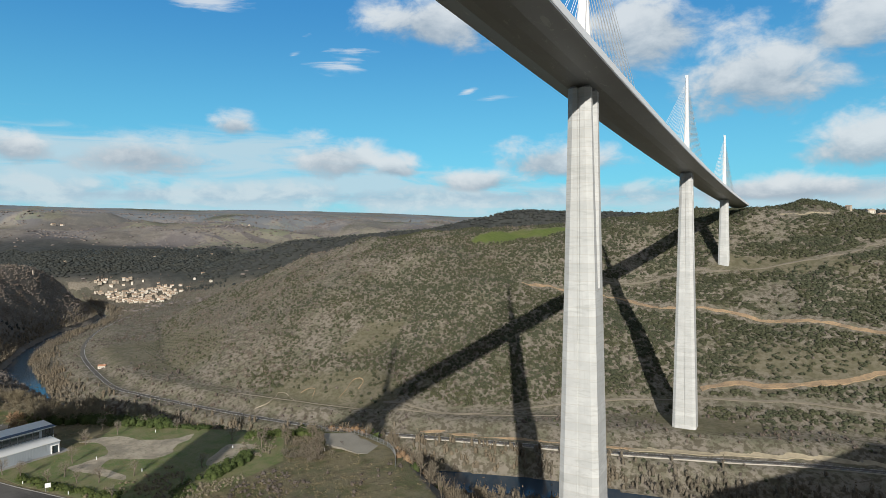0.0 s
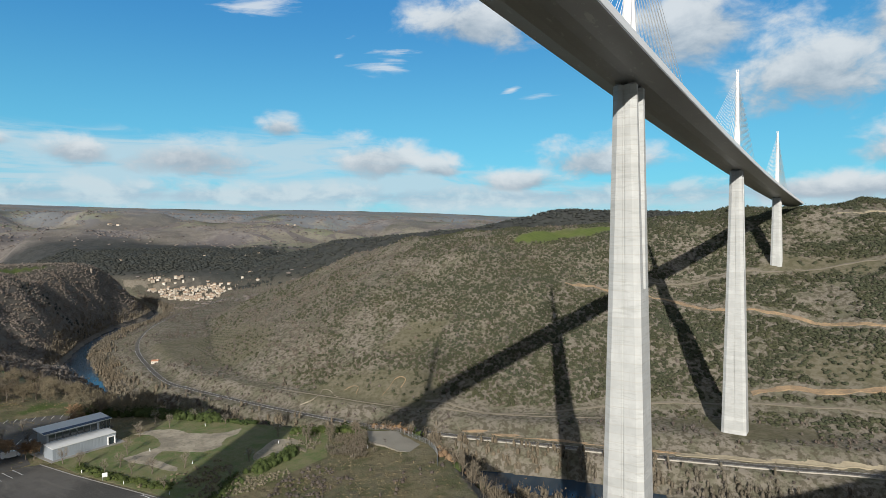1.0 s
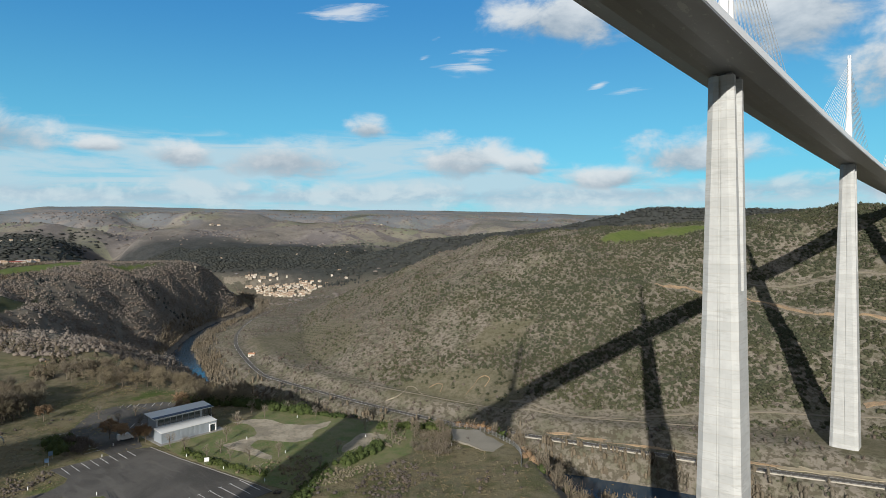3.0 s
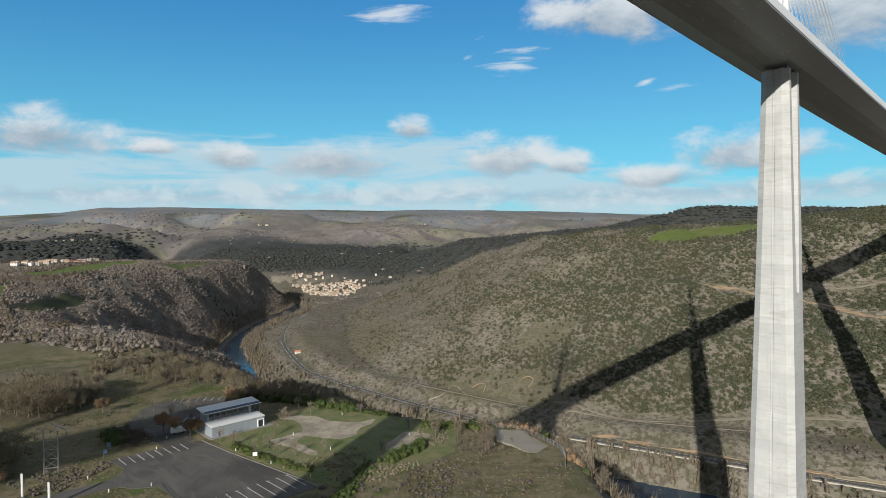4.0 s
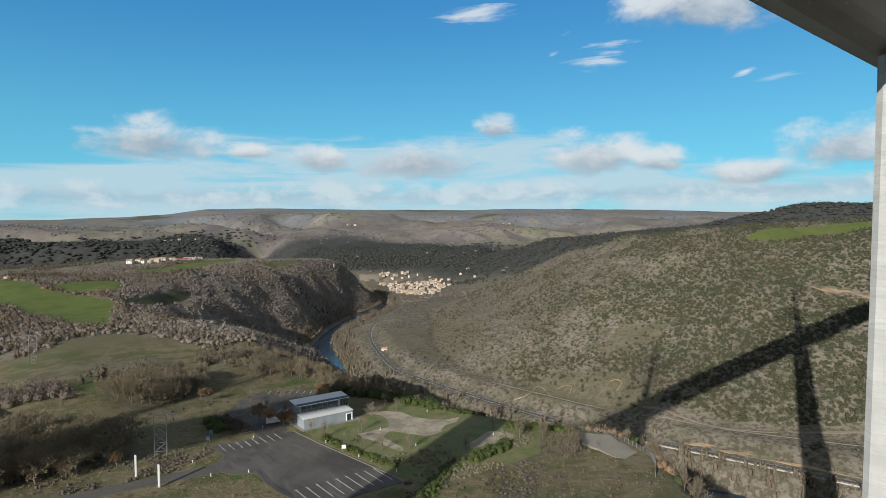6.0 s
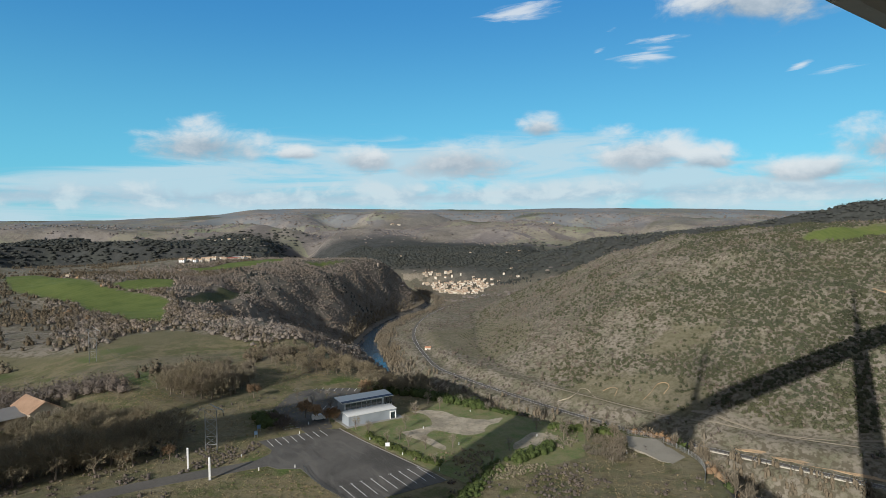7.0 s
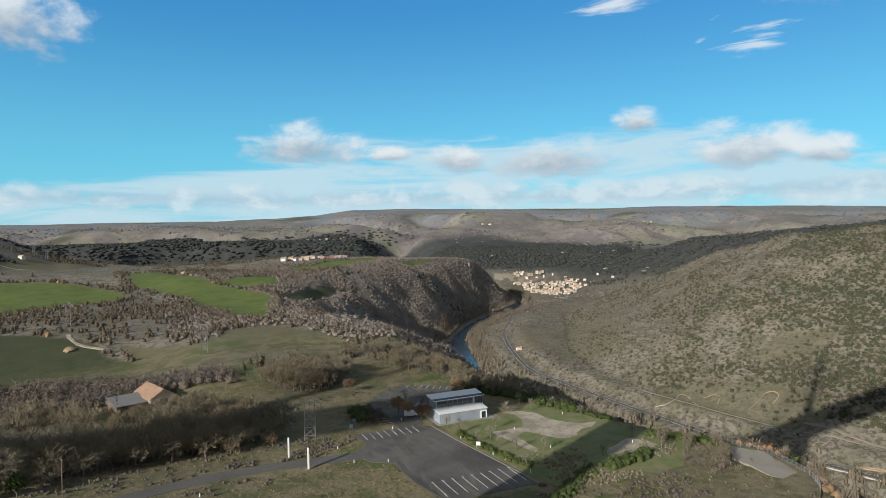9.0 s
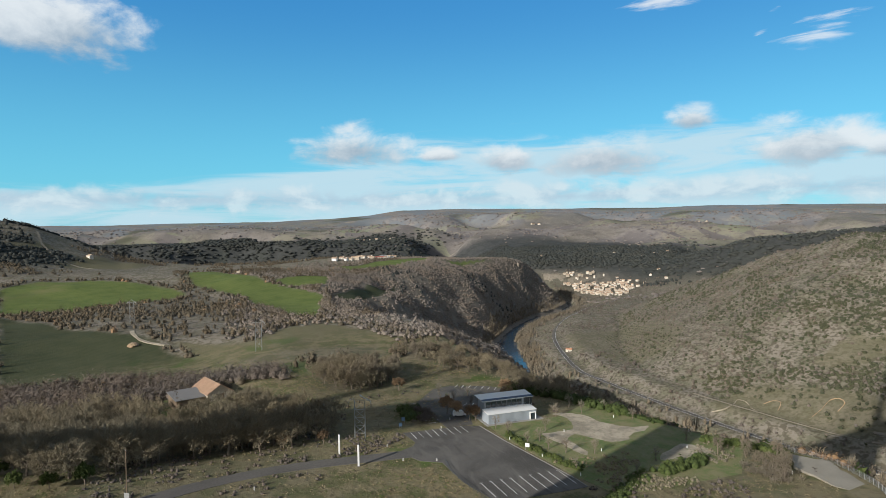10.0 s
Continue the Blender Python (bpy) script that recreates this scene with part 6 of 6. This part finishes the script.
place(brown_oaks, [(-153, -529), (-158, -531), (-146, -525.5), (-144.5, -523.6), (-170, -497), (-178, -494), (-202, -540)], 0.75, 1.0, 11, "russet trees round the terrace")
place(ashes, [(-60, -452), (-72, -456), (-78, -462), (-52, -462), (-68, -447), (-16, -446), (-2, -436), (6, -430), (16, -442), (24, -456), (30, -470), (2, -420), (14, -428), (26, -440), (36, -462), (40, -480), (44, -496), (-10, -420), (20, -416), (32, -426), (8, -408)], 0.55, 0.85, 12, "bare trees on the brink")


LEAFY = [join(dome(np.random.RandomState(400 + n), 0.38, 0.7), blades(54, np.random.RandomState(410 + n), 0.055, 0.085, 0.6)) for n in range(5)]


def hedge_run(name, line, high, deep, seed, material, label, shapes=LEAFY):
    """A clipped but uneven hedge of leaf clumps."""
    rng = np.random.RandomState(seed)
    pts = dense(line, 1.1)
    x = np.array([p.x for p in pts for _ in range(4)]) + rng.normal(0, deep * 0.36, len(pts) * 4)
    y = np.array([p.y for p in pts for _ in range(4)]) + rng.normal(0, deep * 0.36, len(pts) * 4)
    tall = high * rng.uniform(0.35, 1.05, len(x))
    ob = scatter(name, x, y, 1.1 + tall * rng.uniform(0.6, 0.9, len(x)), tall, shapes, material, label, "hedge", 0.05, seed)
    ob["kind"] = "stuff"
    return ob


hedge_run("hedge", [(-186, -486), (-169, -479), (-154, -472), (-140, -466.5), (-130, -463)], 5.0, 4.0, 50, M_HEDGE, "tall green hedge along the terrace edge")
hedge_run("hedge", [(-130, -463), (-120, -460), (-112, -457)], 2.4, 2.4, 57, M_HEDGE, "green hedge along the terrace edge")
hedge_run("hedge", [(-90, -456), (-82, -450), (-69, -442)], 3.4, 3.4, 51, M_HEDGE, "thick green hedge along the terrace edge")
hedge_run("hedge", [(-71.6, -490), (-73.2, -482), (-75, -472)], 3.8, 4.2, 52, M_HEDGE, "dark green hedge beside the gravel yard")
hedge_run("hedge", [(-123, -519), (-110, -518), (-96.5, -515.6), (-84, -513)], 2.0, 2.6, 53, M_HEDGE, "low green hedge between lawn and car park")
hedge_run("hedge", [(-67, -433), (-62, -431), (-55, -430), (-49, -430)], 3.2, 5.0, 58, M_RUSSET, "russet-leaved bushes on the brink behind the fence")
hedge_run("hedge", [(-30, -440), (-26, -444), (-24, -450)], 3.4, 4.5, 59, M_RUSSET, "russet-leaved bushes on the brink")
hedge_run("hedge", [(-68, -452), (-60, -456), (-54, -462), (-62, -464)], 3.2, 6.0, 60, M_SPRIG, "pale leafless shrubs above the gravel platform", TWIGGY)
hedge_run("hedge", [(-72, -498), (-66, -508), (-58, -520), (-56, -532)], 2.2, 4.0, 54, M_HEDGE, "dark bushes along the car park edge")
hedge_run("hedge", [(-156, -548), (-164, -546), (-170, -544)], 4.2, 5.0, 55, M_HEDGE, "clump of green bushes at the car park corner")
hedge_run("hedge", [(-150, -544), (-158, -541), (-166, -542)], 4.0, 5.0, 56, M_TWIG, "bare reddish bushes at the car park corner", TWIGGY)


# thin, ragged grass on the lawns
def lawn_chance(x, y):
    return (polygon_depth(x, y, court) > 0.5) * (polygon_depth(x, y, YARD) < -0.3) * (0.2 + 0.8 * smooth(-0.3, 0.4, rough(x, y, 9)))


x, y, rng = sample(9000, -152, -56, -524, -434, lawn_chance, 71)
scatter("lawn_grass", x, y, rng.uniform(0.5, 1.1, len(x)), rng.uniform(0.15, 0.4, len(x)), TUFTS, M_GRASS, "uneven green grass on the lawns", "grass", seed=72)
x, y, rng = sample(5000, -152, -56, -524, -434, lambda x, y: lawn_chance(x, y) * smooth(0, 0.4, rough(x + 20, y, 14)), 73)
scatter("dry_grass", x, y, rng.uniform(0.5, 1.2, len(x)), rng.uniform(0.15, 0.45, len(x)), TUFTS, M_TUFT, "dry straw-coloured grass on the lawns", "grass", seed=74)


def yard_brush(x, y):
    return (polygon_depth(x, y, court) > 0.5) * (polygon_depth(x, y, YARD) < -1) * smooth(-98, -78, x) * smooth(-0.1, 0.5, rough(x, y + 15, 12))


x, y, rng = sample(2600, -100, -56, -520, -436, yard_brush, 75)
scatter("brushwood", x, y, rng.uniform(0.8, 2.2, len(x)), rng.uniform(0.5, 1.6, len(x)), THIN, M_OAKTWIG, "low olive-brown brush at the edge of the lawns", "scrub", seed=76)

# ---------------------------------------------------------------- houses
def make_house(name, x, y, turn, w, d, h, wall, tiles, label, group, storeys=2, chimney=True):
    """A gabled house w long and d deep, its eaves h high."""
    z = float(ground(np.array([x]), np.array([y]))[0])
    ob = tagged(new(name), label, "house", group)
    ob.matrix_basis = pose(x, y, z, 0, 0, turn)
    rise = d * 0.22
    bm = bmesh.new()
    loft(bm, [[Vector(p) for p in ((u, -d / 2, -3), (u, d / 2, -3), (u, d / 2, h), (u, 0, h + rise), (u, -d / 2, h))] for u in (-w / 2, w / 2)])
    body = part("wall", bm, wall, ob)
    bm = bmesh.new()
    e, t = 0.45, 0.28
    for s in (-1, 1):
        ring = lambda u: [Vector(p) for p in ((u, s * (d / 2 + e), h - e * rise / (d / 2) + 0.02), (u, 0, h + rise + 0.02), (u, 0, h + rise + t), (u, s * (d / 2 + e), h - e * rise / (d / 2) + t))]
        loft(bm, [ring(-w / 2 - e), ring(w / 2 + e)])
    roof_ob = part("roof", bm, tiles, ob)
    if chimney:
        bm = bmesh.new()
        box(bm, w * 0.25, w * 0.25 + 0.9, -0.5, 0.4, h + rise * 0.4, h + rise + 1.3)
        part("chimney", bm, wall, roof_ob)
    for s in (-1, 1):
        for k in range(max(1, int(w / 4))):
            for floor_ in range(storeys):
                u = -w / 2 + w * (k + 0.5) / max(1, int(w / 4))
                zz = 1.0 + floor_ * 2.8
                if zz + 1.3 > h:
                    continue
                bm = bmesh.new()
                box(bm, u - 0.5, u + 0.5, s * d / 2 - 0.05, s * d / 2 + 0.06, zz, zz + 1.4)
                part("window", bm, M_DARK, body)
    return ob


def from_eye(heading, away):
    return EYE[0] - math.sin(radians(heading)) * away, EYE[1] + math.cos(radians(heading)) * away


rng = random.Random(77)
WALLS, ROOFS = [M_STONE, M_RENDER, M_RENDER, M_STONE], [M_TILE, plain("faded_tiles", (0.50, 0.36, 0.25), 0.85, 0.0, 0.35, 1.0), plain("brown_tiles", (0.36, 0.26, 0.19), 0.85, 0.0, 0.35, 1.0)]
placed = []
VILLAGE = [(-1775, 470), (-1660, 452), (-1560, 452), (-1430, 484), (-1500, 600), (-1620, 650), (-1710, 580)]
for n in range(520):
    p = Vector((rng.uniform(-1760, -1410), rng.uniform(430, 660)))
    if float(polygon_depth(np.array(p.x), np.array(p.y), VILLAGE)) < 0 or any((p - q).length < 8.5 for q in placed):
        continue
    placed.append(p)
    make_house("village_house", p.x, p.y, 57 + rng.choice((0, 0, 0, 90)) + rng.uniform(-25, 25), rng.uniform(6.5, 11.0), rng.uniform(5, 7), rng.uniform(3.5, 6.5), rng.choice(WALLS), rng.choice(ROOFS),
               "pale stone village house with a clay tile roof", "village houses", chimney=rng.random() < 0.6)
for n in range(6):
    x, y = from_eye(rng.choice((rng.uniform(60, 64.5), rng.uniform(50, 57))), 2300 + rng.uniform(-10, 120))
    make_house("hamlet_house", x, y, rng.uniform(0, 180), rng.uniform(7, 10), rng.uniform(5, 7), rng.uniform(3.0, 4.5), rng.choice(WALLS), rng.choice(ROOFS), "scattered pale house above the village cliff", "houses above the village")
for h, a in ((52.6, 2080), (51.5, 2120), (50.2, 2060), (52.0, 2030), (50.8, 2160)):
    x, y = from_eye(h, a)
    make_house("village_house", x, y, rng.uniform(0, 180), 10, 7.5, 4.5, M_RENDER, ROOFS[0], "detached cream house among green meadows", "village houses")
x, y = from_eye(57.0, 2050)
z = ground_at(x, y)
church = tagged(new("church_tower"), "square stone church tower with a tiled cap", "church")
church.location = (x, y, z)
bm = bmesh.new()
box(bm, -3.2, 3.2, -3.2, 3.2, -2, 17)
tower = part("tower", bm, M_STONE, church)
bm = bmesh.new()
loft(bm, [[Vector((s * 3.6, t * 3.6, 17)) for s, t in ((-1, -1), (1, -1), (1, 1), (-1, 1))], [Vector((s * 0.2, t * 0.2, 20.5)) for s, t in ((-1, -1), (1, -1), (1, 1), (-1, 1))]])
part("roof", bm, M_TILE, church)
x, y = from_eye(63.2, 1705)
ruin = tagged(new("ruined_tower"), "small ruined stone tower on the wooded spur", "tower")
ruin.location = (x, y, ground_at(x, y))
bm = bmesh.new()
loft(bm, [[Vector((1.8 * math.cos(a), 1.8 * math.sin(a), z)) for a in np.linspace(0, 5.5, 8)] for z in (-2, 5, 10)])
part("wall", bm, M_STONE, ruin)

# hamlet on the spur plateau
for n in range(17):
    s = n / 16
    x, y = -1330 - 130 * s + rng.uniform(-14, 14), -375 + 180 * s + rng.uniform(-8, 8)
    long_shed = n in (11, 13)
    make_house("hamlet_house", x, y, 60 + rng.uniform(-25, 25), 24 if long_shed else rng.uniform(9, 15), rng.uniform(7.5, 10), rng.uniform(4.5, 7.5), rng.choice((M_RENDER, M_WHITE, M_STONE)),
               plain("dark_red_sheet", (0.30, 0.09, 0.07), 0.6, 0.0, 0.2, 0.5) if n == 11 else (plain("grey_sheet", (0.40, 0.40, 0.40), 0.6, 0.0, 0.2, 0.5) if n == 13 else rng.choice(ROOFS)),
               "long farm shed with a sheet roof beside the hamlet" if long_shed else "pale farmhouse with a clay tile roof on the plateau", "hamlet houses", chimney=not long_shed)
make_house("cottage", -791, -85, 40, 10, 7, 3.8, M_RENDER, plain("orange_tiles", (0.45, 0.23, 0.14), 0.85, 0.0, 0.3, 1.0), "small cream cottage with a bright orange roof by the road", "")
for h, a, w in ((76.3, 2905, 12), (76.9, 2915, 14), (75.6, 2900, 11), (75.0, 2925, 12), (78.0, 2900, 12), (77.4, 2920, 10), (75.2, 3760, 24), (74.6, 3790, 18), (75.9, 3800, 20), (47.6, 3880, 20), (48.4, 3900, 22), (46.9, 3890, 18), (46.2, 3860, 18),
                (61.8, 3550, 20), (61.2, 3570, 18), (100, 1500, 13), (88.5, 1160, 10), (-5.3, 1245, 12), (-3.9, 1235, 9), (-6.1, 1250, 14)):
    x, y = from_eye(h, a)
    make_house("farmhouse", x, y, rng.uniform(0, 180), w, w * 0.6, 6, rng.choice(WALLS), rng.choice(ROOFS), "distant pale farmhouse on the open plateau", "distant farmhouses")

# barn: a tiled hall with a grey lean-to
bx, by = -240.5, -630.6
bz = ground_at(bx, by)
barn = tagged(new("barn"), "old barn with a clay tile hall and a grey-roofed lean-to", "barn")
barn.matrix_basis = pose(bx, by, bz, 0, 0, 20.5)
bm = bmesh.new()
loft(bm, [[Vector(p) for p in ((u, 0.2, -1.5), (u, 12.0, -1.5), (u, 12.0, 4.6), (u, 6.1, 8.4), (u, 0.2, 4.6))] for u in (-11.5, 9.5)])
hall = part("hall", bm, M_STONE, barn)
bm = bmesh.new()
for s in (-1, 1):
    ring = lambda u: [Vector(p) for p in ((u, 6.1 + s * 6.7, 4.15), (u, 6.1, 8.45), (u, 6.1, 8.75), (u, 6.1 + s * 6.7, 4.45))]
    loft(bm, [ring(-12.1), ring(10.1)])
tiled = part("roof", bm, M_TILE, barn)
for s in (-1, 1):
    for n in range(40):
        u = -11.9 + n * 0.56
        bm = bmesh.new()
        rod(bm, (u, 6.1 + s * 6.72, 4.46), (u, 6.1 + s * 0.05, 8.75), 0.10, 0.10, 5)
        part("tile_course", bm, M_TILE, tiled)
bm = bmesh.new()
box(bm, 9.5, 9.56, 4.2, 8.0, 0, 4.0)
part("door", bm, M_WOOD, hall)
bm = bmesh.new()
loft(bm, [[Vector(p) for p in ((-6.5, v, -1.5), (6.0, v, -1.5), (6.0, v, 3.2), (-6.5, v, 5.0))] for v in (-13.5, 0.197)])
part("lean_to", bm, M_WOOD, barn, "weathered board walls")
bm = bmesh.new()
loft(bm, [[Vector(p) for p in ((-7.2, v, 5.2), (6.8, v, 3.18), (6.8, v, 3.38), (-7.2, v, 5.4))] for v in (-14.2, 0.0)])
lean = part("lean_to_roof", bm, M_SLATE, barn, "dull grey sheet roof")
for n in range(15):
    bm = bmesh.new()
    v = -13.9 + n * 0.96
    rod(bm, (-7.2, v, 5.42), (6.8, v, 3.40), 0.05, 0.05, 4)
    part("roof_rib", bm, M_SLATE, lean)

# pale poplars at the river bend, and a plantation of dark firs by the village
px = np.array([-806.0, -812, -800, -815, -795, -822, -808])
py = np.array([-222.0, -214, -212, -206, -224, -212, -230])
scatter("poplar_group", px, py, np.full(7, 9.0), np.array([36.0, 39, 33, 31, 30, 28, 32]), BROAD, leafy("pale_twigs", (0.24, 0.205, 0.16), (0.36, 0.31, 0.245)), "pale bare poplars at the river bend", "trees", 0.02, 61)
x, y, rr = sample(400, -1560, -1380, 560, 760, lambda x, y: np.exp(-(((x + 1470) * 0.55 + (y - 655) * 0.835) / 45) ** 2 - (((x + 1470) * -0.835 + (y - 655) * 0.55) / 25) ** 2), 62)
scatter("fir_group", x, y, rr.uniform(6, 9, len(x)), rr.uniform(9, 15, len(x)), BUSHES, M_PINE_SHADE, "dark fir trees beside the village", "trees", 0.05, 63)
x, y, rr = sample(900, -1780, -1380, 400, 700, lambda x, y: 0.15 + 0.6 * smooth(0.1, 0.5, rough(x, y, 50)), 67)
near_wall = np.array([min((Vector((a, b)) - q).length for q in placed) for a, b in zip(x, y)])
x, y = x[near_wall > 6.5], y[near_wall > 6.5]
scatter("garden_trees", x, y, rr.uniform(4, 8, len(x)), rr.uniform(4, 8, len(x)), THIN, M_TWIG, "bare trees and gardens among the village houses", "trees", 0.05, 68)
